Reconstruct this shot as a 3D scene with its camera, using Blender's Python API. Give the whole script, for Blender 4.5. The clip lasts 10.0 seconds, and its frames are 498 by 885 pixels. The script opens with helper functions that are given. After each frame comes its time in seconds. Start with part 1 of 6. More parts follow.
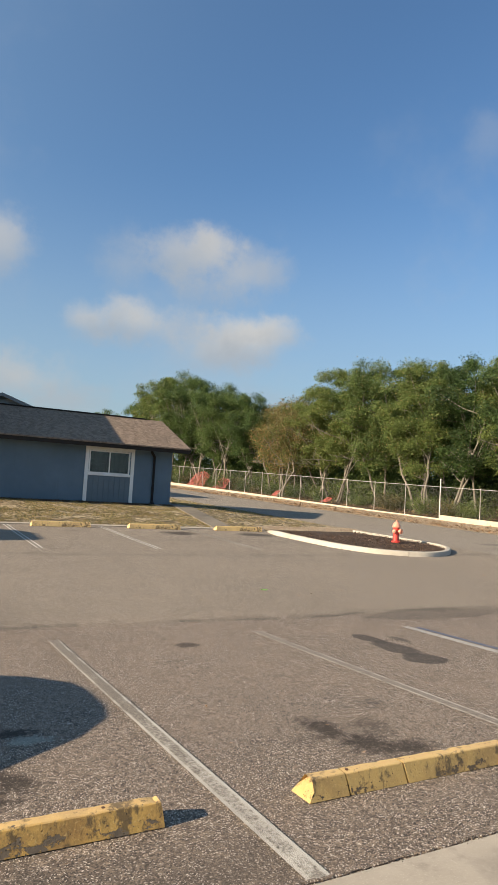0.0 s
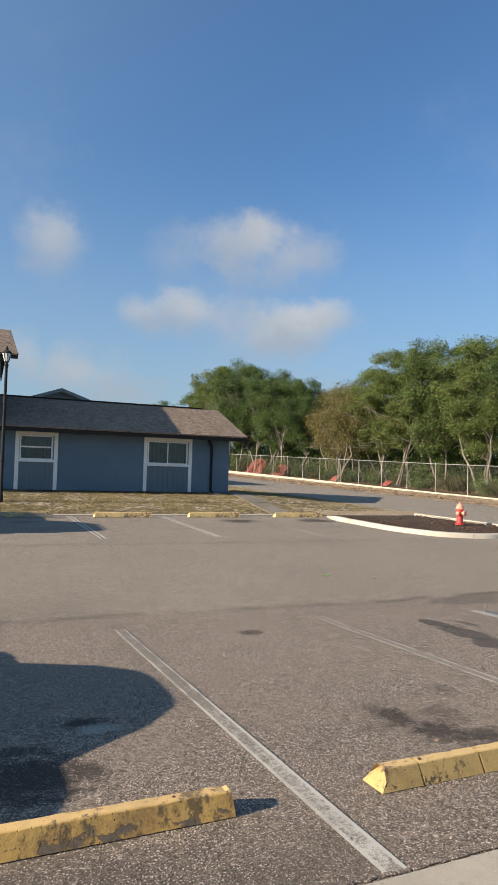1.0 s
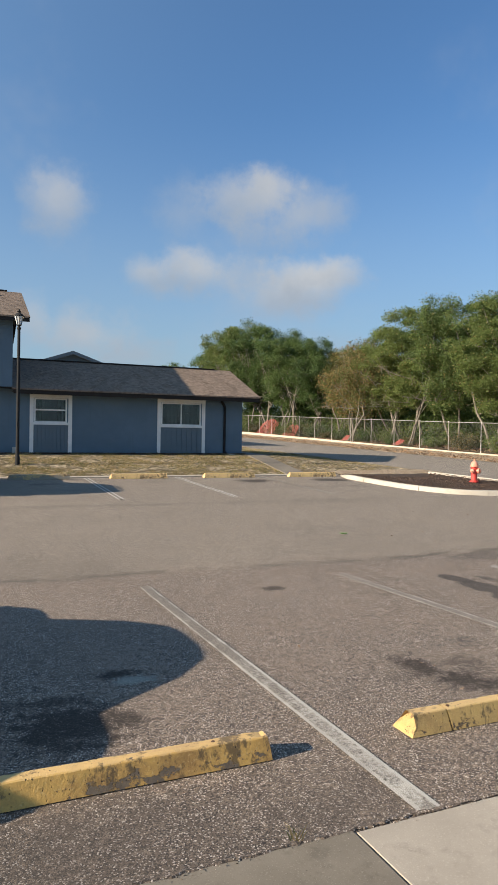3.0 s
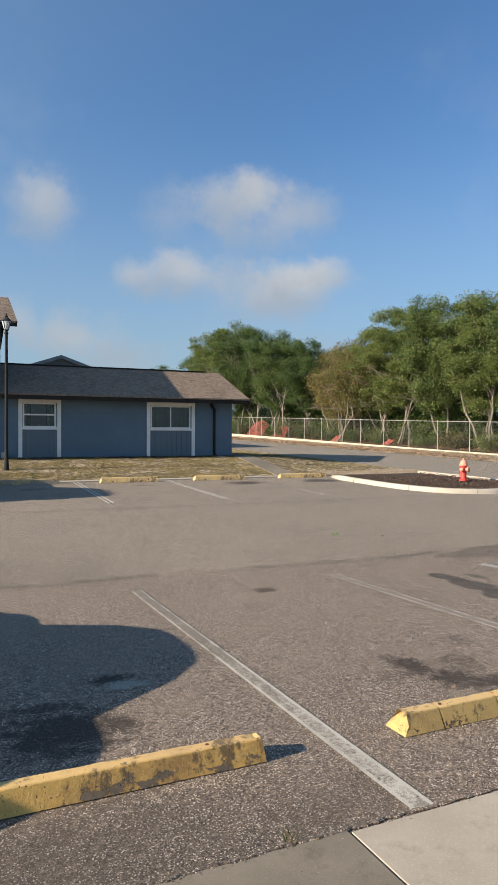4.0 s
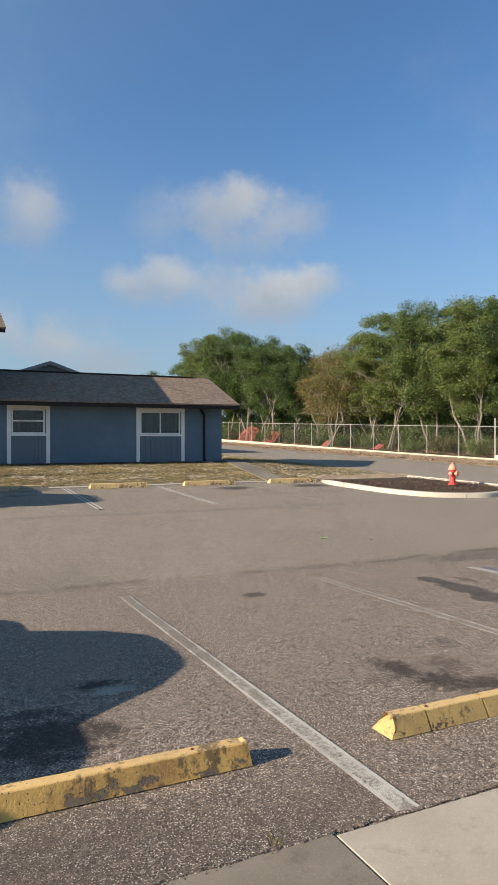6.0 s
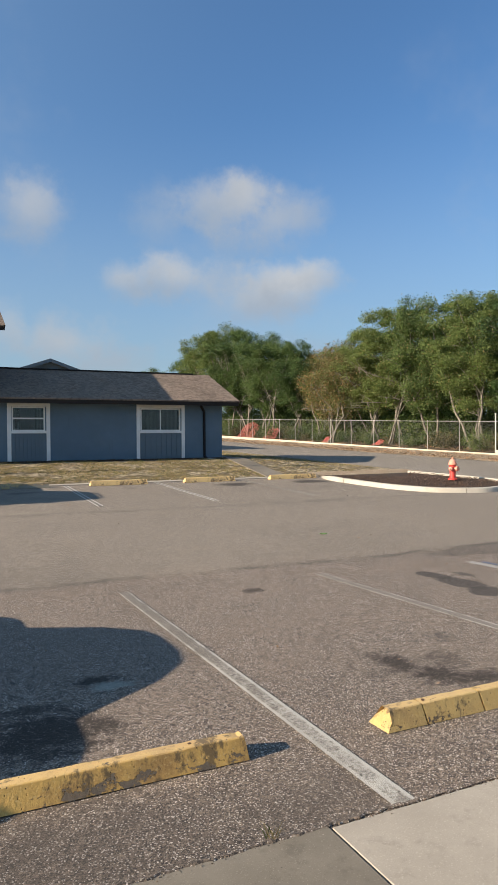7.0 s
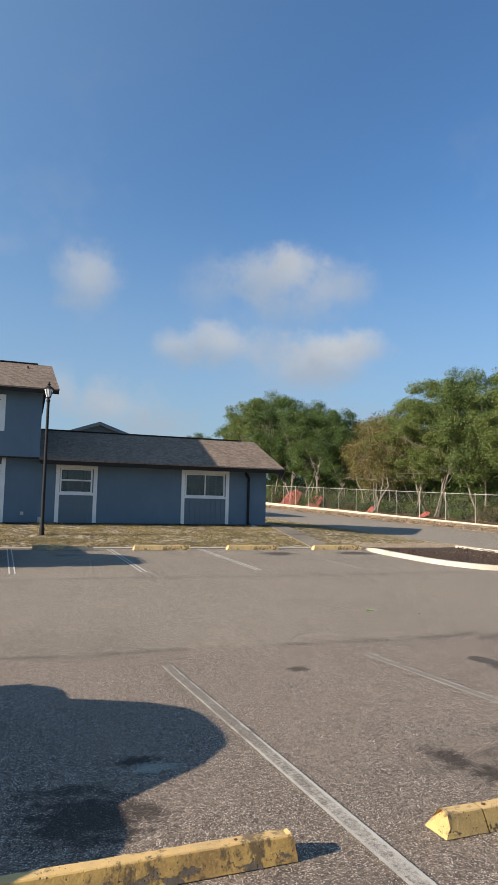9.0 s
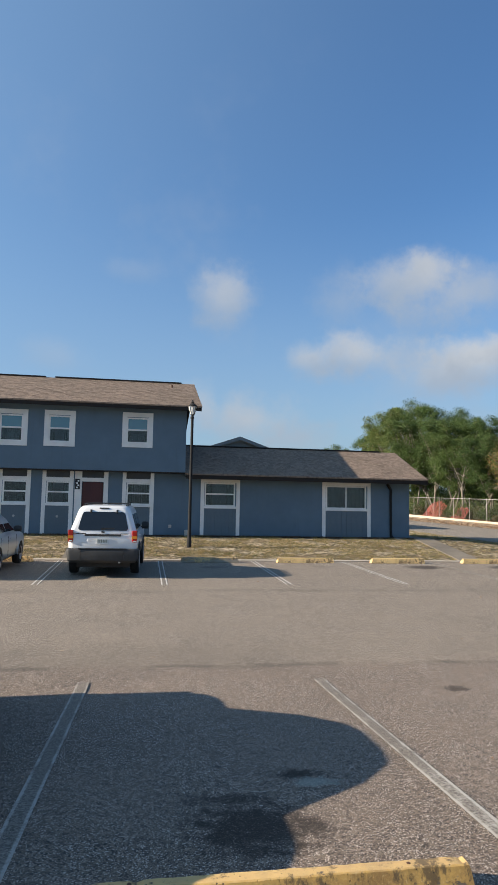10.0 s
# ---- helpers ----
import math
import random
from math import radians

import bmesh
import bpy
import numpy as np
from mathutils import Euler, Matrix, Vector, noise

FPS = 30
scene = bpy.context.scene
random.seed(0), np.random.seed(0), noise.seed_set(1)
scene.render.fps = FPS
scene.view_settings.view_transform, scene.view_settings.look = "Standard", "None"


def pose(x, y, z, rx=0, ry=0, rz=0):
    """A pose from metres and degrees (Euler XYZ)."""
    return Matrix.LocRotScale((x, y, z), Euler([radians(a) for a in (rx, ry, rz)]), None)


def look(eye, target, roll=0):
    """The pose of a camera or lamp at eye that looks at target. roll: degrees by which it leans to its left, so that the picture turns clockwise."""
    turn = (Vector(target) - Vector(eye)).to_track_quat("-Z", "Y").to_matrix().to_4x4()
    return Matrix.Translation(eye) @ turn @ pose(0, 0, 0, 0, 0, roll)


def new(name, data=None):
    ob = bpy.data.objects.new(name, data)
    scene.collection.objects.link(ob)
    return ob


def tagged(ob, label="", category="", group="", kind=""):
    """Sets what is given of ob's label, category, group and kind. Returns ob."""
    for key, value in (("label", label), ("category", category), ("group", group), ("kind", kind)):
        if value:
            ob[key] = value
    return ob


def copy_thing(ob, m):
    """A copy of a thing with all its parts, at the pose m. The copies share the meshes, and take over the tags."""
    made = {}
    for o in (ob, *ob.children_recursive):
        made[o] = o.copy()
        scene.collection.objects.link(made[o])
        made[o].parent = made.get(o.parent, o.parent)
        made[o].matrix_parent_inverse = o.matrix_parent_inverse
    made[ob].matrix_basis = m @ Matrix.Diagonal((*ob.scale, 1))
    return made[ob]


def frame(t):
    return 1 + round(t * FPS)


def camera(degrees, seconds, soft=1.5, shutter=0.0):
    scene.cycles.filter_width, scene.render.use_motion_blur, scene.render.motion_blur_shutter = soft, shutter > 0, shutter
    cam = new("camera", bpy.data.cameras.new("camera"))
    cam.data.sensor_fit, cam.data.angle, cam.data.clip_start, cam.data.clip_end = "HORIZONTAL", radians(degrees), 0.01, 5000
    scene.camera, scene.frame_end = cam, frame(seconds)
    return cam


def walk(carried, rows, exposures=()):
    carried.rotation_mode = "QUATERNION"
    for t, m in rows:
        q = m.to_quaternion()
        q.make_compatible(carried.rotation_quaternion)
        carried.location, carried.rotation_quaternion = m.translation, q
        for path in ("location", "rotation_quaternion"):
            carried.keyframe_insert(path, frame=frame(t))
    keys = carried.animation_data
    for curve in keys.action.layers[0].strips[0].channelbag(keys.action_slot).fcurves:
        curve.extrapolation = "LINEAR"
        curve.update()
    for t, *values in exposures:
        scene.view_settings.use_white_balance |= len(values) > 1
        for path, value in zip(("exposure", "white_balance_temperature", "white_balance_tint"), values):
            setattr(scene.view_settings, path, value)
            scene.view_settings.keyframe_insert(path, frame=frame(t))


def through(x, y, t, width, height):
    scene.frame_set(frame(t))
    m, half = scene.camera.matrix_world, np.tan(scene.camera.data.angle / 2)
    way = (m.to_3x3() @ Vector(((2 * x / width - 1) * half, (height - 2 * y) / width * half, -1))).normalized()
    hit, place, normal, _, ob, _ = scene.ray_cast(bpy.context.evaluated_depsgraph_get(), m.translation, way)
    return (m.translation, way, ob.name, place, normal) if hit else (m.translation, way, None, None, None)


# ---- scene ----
cam = camera(40.2, 10.0, soft=1.0)
PATH = [
    (0, (0.31, 0.1, 1.743), (1.279, 1.845, 1.875), 3.5),
    (0.5, (0.314, 0.143, 1.748), (1.304, 1.878, 1.838), 3.8),
    (1, (0.342, 0.181, 1.737), (1.166, 2.001, 1.823), 1.7),
    (1.5, (0.245, 0.172, 1.735), (1.129, 1.965, 1.802), 0.6),
    (2, (0.228, 0.18, 1.713), (1.046, 2.005, 1.746), 1.3),
    (2.2, (0.233, 0.183, 1.701), (1.035, 2.014, 1.671), 1.2),
    (3.3, (0.215, 0.193, 1.72), (1.012, 2.027, 1.692), 0.8),
    (3.5, (0.221, 0.177, 1.722), (1.025, 2.008, 1.698), -0.4),
    (4, (0.216, 0.181, 1.719), (1.042, 2.003, 1.695), 0.2),
    (4.5, (0.235, 0.216, 1.726), (1.062, 2.036, 1.708), -0.1),
    (5, (0.234, 0.202, 1.723), (1.082, 2.014, 1.713), 0.2),
    (5.5, (0.237, 0.19, 1.721), (1.086, 2.001, 1.714), 0.1),
    (5.7, (0.245, 0.185, 1.713), (1.095, 1.995, 1.707), 0.1),
    (6.8, (0.253, 0.133, 1.697), (1.102, 1.943, 1.68), -0.6),
    (7, (0.273, 0.146, 1.7), (1.121, 1.957, 1.682), -0.4),
    (7.5, (0.317, 0.169, 1.721), (1.231, 1.947, 1.737), -0.0),
    (8, (0.306, 0.162, 1.732), (1.235, 1.93, 1.823), 0.7),
    (8.5, (0.281, 0.161, 1.74), (1.206, 1.929, 1.871), 0.7),
    (8.8, (0.231, 0.162, 1.776), (1.073, 1.97, 1.933), 1.4),
    (9, (0.201, 0.183, 1.775), (0.929, 2.037, 1.949), 1.4),
    (9.2, (0.191, 0.212, 1.779), (0.826, 2.099, 1.975), 0.8),
    (9.5, (0.121, 0.187, 1.775), (0.648, 2.106, 1.978), 1.1),
    (9.7, (0.092, 0.166, 1.777), (0.57, 2.098, 1.978), 0.6),
    (10, (0.087, 0.208, 1.775), (0.429, 2.168, 1.977), 1.0),
]
walk(cam, [(t, look(eye, target, roll)) for t, eye, target, roll in PATH], exposures=[(0, 0.96, 6900), (0.5, 0.93, 6600), (1.0, 0.90, 6380), (2.2, 0.90, 6400), (7.0, 0.90, 6390), (8.0, 0.90, 6330), (8.8, 0.91, 6270), (9.6, 0.94, 6250), (10, 0.94, 6230)])

# ---- world, sun ----
SUN_EL = 22.4
TO_SUN = Vector((-1.0, -0.02, math.tan(radians(SUN_EL)))).normalized()


class Nodes:
    """Small helper to write node trees."""

    def __init__(self, tree):
        self.t = tree

    def put(self, kind, ins=()):
        nd = self.t.nodes.new(kind)
        for key, value in dict(ins).items():
            if isinstance(value, bpy.types.NodeSocket):
                self.t.links.new(value, nd.inputs[key])
            else:
                nd.inputs[key].default_value = value
        return nd

    def math(self, op, a, b=0.0, clamp=False):
        nd = self.put("ShaderNodeMath", {0: a, 1: b})
        nd.operation, nd.use_clamp = op, clamp
        return nd.outputs[0]

    def vmath(self, op, a, b):
        nd = self.put("ShaderNodeVectorMath", {0: a, 1: b})
        nd.operation = op
        return nd.outputs[0]

    def length(self, a):
        nd = self.put("ShaderNodeVectorMath", {0: a})
        nd.operation = "LENGTH"
        return nd.outputs["Value"]

    def mix(self, f, a, b, blend="MIX"):
        nd = self.t.nodes.new("ShaderNodeMix")
        nd.data_type, nd.blend_type = "RGBA", blend
        for k, v in ((0, f), (6, a), (7, b)):
            if isinstance(v, bpy.types.NodeSocket):
                self.t.links.new(v, nd.inputs[k])
            else:
                nd.inputs[k].default_value = v if k == 0 else (*v[:3], 1)
        return nd.outputs[2]

    def noise(self, vec, scale, detail=3.0, rough=0.55):
        nd = self.put("ShaderNodeTexNoise", {"Vector": vec, "Scale": scale, "Detail": detail, "Roughness": rough})
        return nd.outputs["Fac"]

    def voronoi(self, vec, scale, out="Distance", feature="F1"):
        nd = self.put("ShaderNodeTexVoronoi", {"Vector": vec, "Scale": scale})
        nd.feature = feature
        return nd.outputs[out]

    def span(self, f, lo, hi, a=0.0, b=1.0):
        nd = self.put("ShaderNodeMapRange", {0: f, 1: lo, 2: hi, 3: a, 4: b})
        nd.interpolation_type = "SMOOTHSTEP"
        return nd.outputs[0]

    def xyz(self, vec):
        return self.put("ShaderNodeSeparateXYZ", {0: vec}).outputs

    def white(self, vec):
        return self.put("ShaderNodeTexWhiteNoise", {"Vector": vec}).outputs["Value"]


world = bpy.data.worlds.new("world")
scene.world = world
world.use_nodes = True
W = Nodes(world.node_tree)
sky = W.t.nodes.new("ShaderNodeTexSky")
sky.sky_type, sky.sun_disc = "NISHITA", False
sky.sun_elevation, sky.sun_rotation = radians(SUN_EL), math.atan2(TO_SUN.x, TO_SUN.y)
sky.altitude, sky.air_density, sky.dust_density, sky.ozone_density = 10, 1.0, 1.2, 2.5
way = W.put("ShaderNodeTexCoord").outputs["Generated"]
wx, wy, wz = W.xyz(way)
azim = W.math("MULTIPLY", W.math("ARCTAN2", wx, wy), 57.2958)
elev = W.math("MULTIPLY", W.math("ARCSINE", wz), 57.2958)
warp = W.math("SUBTRACT", W.noise(way, 13.0, 6.0, 0.6), 0.5)
warp2 = W.math("SUBTRACT", W.noise(way, 34.0, 4.0, 0.55), 0.5)
# azimuth, elevation, half width, half height, strength, brightness of the sunlit top
CLOUDS = [(7.6, 17.8, 2.5, 2.9, 0.70, 0.75), (17.6, 17.6, 2.6, 2.6, 0.34, 0.3), (23.0, 18.6, 4.0, 1.9, 0.70, 0.7), (25.2, 19.4, 2.6, 1.6, 0.65, 0.9),
          (27.6, 17.6, 3.9, 2.8, 0.66, 0.5), (24.6, 16.2, 4.0, 1.6, 0.36, 0.2),
          (14.8, 12.8, 2.2, 1.5, 0.68, 0.7), (18.9, 13.3, 3.4, 1.9, 0.80, 0.9), (22.0, 12.6, 3.0, 1.7, 0.55, 0.4),
          (25.6, 11.3, 4.4, 1.6, 0.72, 0.4), (28.6, 12.4, 3.6, 2.0, 0.85, 1.0), (30.6, 13.0, 2.0, 1.4, 0.6, 0.9),
          (9.8, 7.6, 4.8, 2.2, 0.80, 0.45), (13.6, 6.2, 4.4, 1.6, 0.60, 0.1), (5.4, 8.8, 1.9, 2.4, 0.45, 0.7),
          (-0.6, 19.5, 2.6, 0.9, 0.16, 0.5), (-6.4, 12.2, 2.6, 1.3, 0.22, 0.5), (29.5, 7.0, 5.0, 1.3, 0.25, 0.0), (47.6, 27.5, 2.0, 2.2, 0.20, 0.6)]
graded = W.mix(1.0, sky.outputs[0], (0.73, 0.985, 1.17), "MULTIPLY")
colour = W.mix(W.span(elev, 26.0, 0.0, 0.0, 0.64), graded, (2.60, 3.25, 3.75))
toward = W.put("ShaderNodeVectorMath", {0: way, 1: tuple(TO_SUN)})
toward.operation = "DOT_PRODUCT"
colour = W.mix(W.span(toward.outputs["Value"], -0.35, 0.95, 0.0, 0.66), colour, (2.15, 3.35, 4.75))
thin = W.math("MULTIPLY", W.span(W.noise(way, 3.2, 5.0, 0.65), 0.50, 0.75), W.span(elev, 44.0, 4.0, 0.04, 0.26))
colour = W.mix(thin, colour, (3.3, 3.5, 3.75))
for ca, ce, cw, ch, cs, top in CLOUDS:
    da = W.math("DIVIDE", W.math("SUBTRACT", azim, ca), cw * 1.1)
    de = W.math("DIVIDE", W.math("SUBTRACT", elev, ce), ch * 1.15)
    dd = W.math("SQRT", W.math("ADD", W.math("MULTIPLY", da, da), W.math("MULTIPLY", de, de)))
    dd = W.math("ADD", dd, W.math("ADD", W.math("MULTIPLY", warp, 1.9), W.math("MULTIPLY", warp2, 0.55)))
    puff = W.span(dd, 1.25, 0.05, 0.0, cs)
    lit = W.span(W.math("ADD", de, W.math("MULTIPLY", warp, 2.4)), -0.9, 0.7, 0.0, top)
    colour = W.mix(puff, colour, W.mix(lit, (2.75, 3.1, 3.55), (4.55, 4.45, 4.3)))
back = W.t.nodes["Background"]
W.t.links.new(colour, back.inputs[0])
back.inputs[1].default_value = 0.076

sun = new("sun", bpy.data.lights.new("sun", "SUN"))
sun.data.energy, sun.data.angle, sun.data.color = 5.0, radians(0.53), (1.0, 0.85, 0.66)
sun.matrix_world = look(TO_SUN * 60, (0, 0, 0))


# ---- ground shape ----
def smooth(a, b, v):
    v = min(1.0, max(0.0, (v - a) / (b - a)))
    return v * v * (3 - 2 * v)


def lot_z(y):
    """Height of the lot: falls to a drain line at y = 8, then rises to the lawn."""
    if y < 8:
        z = -0.0225 * max(y, -3)
    elif y < 22.4:
        z = -0.18 + 0.0232 * (y - 8)
    elif y < 28:
        z = 0.154 + (y - 22.4) * 0.1
    else:
        z = 0.71
    return z


def road_z(x, y):
    base = 0.08 + 0.025 * (min(y, 90) - 16) if y > 16 else lot_z(y) + 0.074
    return base + 0.010 * (min(x, 60) - 18)


def ground_z(x, y):
    return lot_z(y) + (road_z(x, y) - lot_z(y)) * smooth(13.2, 18.5, x)


# ---- materials ----
def material(name, rough=0.8, metal=0.0):
    m = bpy.data.materials.new(name)
    m.use_nodes = True
    g = Nodes(m.node_tree)
    b = m.node_tree.nodes["Principled BSDF"]
    b.inputs["Roughness"].default_value, b.inputs["Metallic"].default_value = rough, metal
    place = g.put("ShaderNodeTexCoord").outputs["Object"]
    return m, g, b, place


def finish(g, b, colour=None, height=None, strength=0.3, dist=0.01, rough=None):
    if colour is not None:
        if isinstance(colour, tuple):
            b.inputs["Base Color"].default_value = (*colour, 1)
        else:
            g.t.links.new(colour, b.inputs["Base Color"])
    if height is not None:
        nd = g.put("ShaderNodeBump", {"Strength": strength, "Distance": dist, "Height": height})
        g.t.links.new(nd.outputs[0], b.inputs["Normal"])
    if rough is not None:
        g.t.links.new(rough, b.inputs["Roughness"])


def grained(name, c1, c2, scale=6.0, rough=0.8, metal=0.0, fine=60.0, bump=0.2, dist=0.004):
    """A painted, stone or plastic surface with mottling at two scales and fine relief."""
    m, g, b, p = material(name, rough, metal)
    big = g.span(g.noise(p, scale, 4.0), 0.3, 0.7)
    small = g.noise(p, fine, 3.0)
    f = g.math("ADD", g.math("MULTIPLY", big, 0.7), g.math("MULTIPLY", small, 0.3))
    finish(g, b, g.mix(f, c1, c2), small, bump, dist, g.span(small, 0.2, 0.8, max(rough - 0.08, 0.02), min(rough + 0.08, 1)))
    return m


def stain(g, p, cx, cy, sx, sy, edge, amount, ragged=0.8, scale=3.0):
    """Mask of a ragged spot round (cx, cy)."""
    q = g.vmath("MULTIPLY", g.vmath("SUBTRACT", p, (cx, cy, 0.0)), (1 / sx, 1 / sy, 0.0))
    r = g.math("ADD", g.length(q), g.math("MULTIPLY", g.math("SUBTRACT", g.noise(p, scale, 5.0, 0.65), 0.5), ragged * 2))
    return g.span(r, 1.0, 1.0 - edge, 0.0, amount)


def asphalt(name, light, dark, spots=(), marks=(), seam=None):
    """Worn asphalt: stones, wear, stains, and an older, coarser paving before the seam."""
    m, g, b, p = material(name, 0.92)
    stones = g.xyz(g.voronoi(p, 155.0, "Color"))
    pits = g.voronoi(p, 155.0, "Distance")
    big = g.span(g.noise(p, 0.35, 5.0), 0.3, 0.72)
    mid = g.span(g.noise(p, 4.0, 5.0, 0.7), 0.25, 0.75)
    col = g.mix(g.math("ADD", g.math("MULTIPLY", big, 0.5), g.math("MULTIPLY", mid, 0.5)), dark, light)
    flick = g.noise(p, 70.0, 3.0, 0.7)
    col = g.mix(g.span(flick, 0.50, 0.70, 0.0, 0.45), col, tuple(v * 0.45 for v in dark))
    col = g.mix(g.span(flick, 0.46, 0.32, 0.0, 0.40), col, tuple(min(1, v * 1.55) for v in light))
    coarse = g.xyz(g.voronoi(p, 150.0, "Color"))
    speck = g.math("ADD", g.math("MULTIPLY", g.noise(p, 80.0, 5.0, 0.85), 0.6), g.math("MULTIPLY", coarse[0], 0.22))
    col = g.mix(g.span(speck, 0.43, 0.33, 0.0, 0.5), col, tuple(v * 0.42 for v in dark))
    col = g.mix(g.span(speck, 0.45, 0.56, 0.0, 0.5), col, tuple(min(1, v * 1.75) for v in light))
    clump = g.noise(p, 21.0, 5.0, 0.75)
    col = g.mix(g.span(clump, 0.48, 0.66, 0.0, 0.75), col, tuple(v * 0.55 for v in dark))
    col = g.mix(g.span(clump, 0.47, 0.34, 0.0, 0.70), col, tuple(min(1, v * 1.4) for v in light))
    old = None
    if seam is not None:
        edge = g.math("ADD", g.xyz(p)[1], g.math("MULTIPLY", g.math("SUBTRACT", g.noise(p, 0.6), 0.5), 0.6))
        old = g.span(edge, seam + 0.25, seam - 0.25)
        col = g.mix(old, col, g.mix(1.0, col, (0.86, 0.80, 0.785), "MULTIPLY"))
    grit = g.mix(g.span(stones[0], 0.18, 0.60, 1.0, 0.0), col, (0.026, 0.021, 0.018))
    grit = g.mix(g.span(stones[1], 0.86, 0.93), grit, (0.70, 0.61, 0.52))
    share = g.span(g.noise(p, 1.1, 4.0), 0.25, 0.75, 0.50, 0.85)
    if old is not None:
        share = g.math("MULTIPLY", share, g.math("ADD", g.math("MULTIPLY", old, 0.35), 0.9))
    col = g.mix(share, col, grit)
    crack = g.span(g.voronoi(g.vmath("ADD", p, g.put("ShaderNodeTexNoise", {"Vector": p, "Scale": 2.0}).outputs["Color"]), 0.55, "Distance", "DISTANCE_TO_EDGE"), 0.0, 0.010, 0.55, 0.0)
    col = g.mix(g.math("MULTIPLY", crack, g.span(g.noise(p, 0.8), 0.52, 0.66)), col, (0.04, 0.034, 0.03))
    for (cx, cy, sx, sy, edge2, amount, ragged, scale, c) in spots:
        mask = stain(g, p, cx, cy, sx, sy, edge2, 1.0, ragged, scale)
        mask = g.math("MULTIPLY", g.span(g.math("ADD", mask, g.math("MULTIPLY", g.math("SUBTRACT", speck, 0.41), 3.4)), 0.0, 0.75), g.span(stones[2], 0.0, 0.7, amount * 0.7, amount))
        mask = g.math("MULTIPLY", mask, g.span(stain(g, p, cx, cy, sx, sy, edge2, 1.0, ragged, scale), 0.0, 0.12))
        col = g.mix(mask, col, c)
    for (y0, w, amount, c) in marks:
        y = g.math("ADD", g.xyz(p)[1], g.math("MULTIPLY", g.math("SUBTRACT", g.noise(p, 0.5), 0.5), 0.9))
        band = g.span(g.math("ABSOLUTE", g.math("SUBTRACT", y, y0)), w, 0.0, 0.0, amount)
        col = g.mix(g.math("MULTIPLY", band, g.span(g.noise(p, 1.3, 4.0), 0.3, 0.6)), col, c)
    h = g.math("ADD", g.math("MULTIPLY", pits, -0.6), g.math("MULTIPLY", g.noise(p, 260.0), 0.5))
    finish(g, b, col, h, 0.55, 0.003)
    return m


OIL, DARK_BROWN, PALE = (0.026, 0.018, 0.012), (0.046, 0.038, 0.031), (0.30, 0.32, 0.27)
lot_asphalt = asphalt("lot_asphalt", (0.310, 0.251, 0.187), (0.212, 0.172, 0.129), spots=[
    (3.80, 7.62, 0.20, 0.20, 0.9, 0.85, 0.7, 6.0, OIL),
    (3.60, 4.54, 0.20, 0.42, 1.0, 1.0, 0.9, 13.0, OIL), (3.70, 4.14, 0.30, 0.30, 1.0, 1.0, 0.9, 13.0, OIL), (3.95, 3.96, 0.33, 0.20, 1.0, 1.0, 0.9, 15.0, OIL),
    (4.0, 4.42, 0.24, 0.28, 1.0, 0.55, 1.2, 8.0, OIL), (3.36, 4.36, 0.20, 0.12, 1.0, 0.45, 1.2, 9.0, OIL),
    # wet streak stain
    (6.31, 7.30, 0.17, 0.34, 0.25, 0.95, 0.6, 3.5, DARK_BROWN), (6.28, 6.75, 0.23, 0.42, 0.25, 0.95, 0.6, 3.5, DARK_BROWN), (6.24, 6.15, 0.32, 0.30, 0.25, 0.95, 0.6, 3.5, DARK_BROWN), (6.72, 7.15, 0.11, 0.30, 0.9, 0.7, 1.0, 5.0, DARK_BROWN),
    (8.9, 8.58, 1.75, 0.40, 0.25, 0.50, 0.5, 1.5, DARK_BROWN),
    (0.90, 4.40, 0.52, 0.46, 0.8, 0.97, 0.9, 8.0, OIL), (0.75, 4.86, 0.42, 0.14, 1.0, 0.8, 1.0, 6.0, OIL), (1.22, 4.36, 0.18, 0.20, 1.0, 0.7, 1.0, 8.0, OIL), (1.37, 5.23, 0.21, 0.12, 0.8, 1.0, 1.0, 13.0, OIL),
    (1.45, 5.07, 0.21, 0.13, 1.0, 0.65, 1.2, 11.0, PALE),
    # broad darker area along the walkway edge
    (-0.4, 3.0, 3.3, 0.75, 0.8, 0.62, 0.4, 1.2, DARK_BROWN),
    (9.4, 20.75, 0.85, 0.7, 0.8, 1.0, 0.5, 2.0, OIL), (12.3, 20.75, 0.9, 0.7, 0.8, 1.0, 0.5, 2.0, OIL),
    (6.0, 20.8, 0.5, 0.2, 0.9, 0.45, 0.8, 2.0, OIL), (2.6, 20.6, 0.6, 0.4, 0.9, 0.5, 0.8, 2.0, OIL),
    # broad faint darker area past the seam
    (-1.0, 9.5, 5.0, 1.2, 0.9, 0.18, 0.8, 0.7, DARK_BROWN)],
    marks=[(8.9, 0.16, 0.5, DARK_BROWN), (15.6, 0.35, 0.3, DARK_BROWN), (18.8, 0.5, 0.15, DARK_BROWN)], seam=8.9)
road_asphalt = asphalt("road_asphalt", (0.315, 0.268, 0.213), (0.250, 0.212, 0.170),
                       spots=[(21.0, 18.0, 0.7, 0.5, 0.5, 0.5, 0.5, 1.0, DARK_BROWN)])


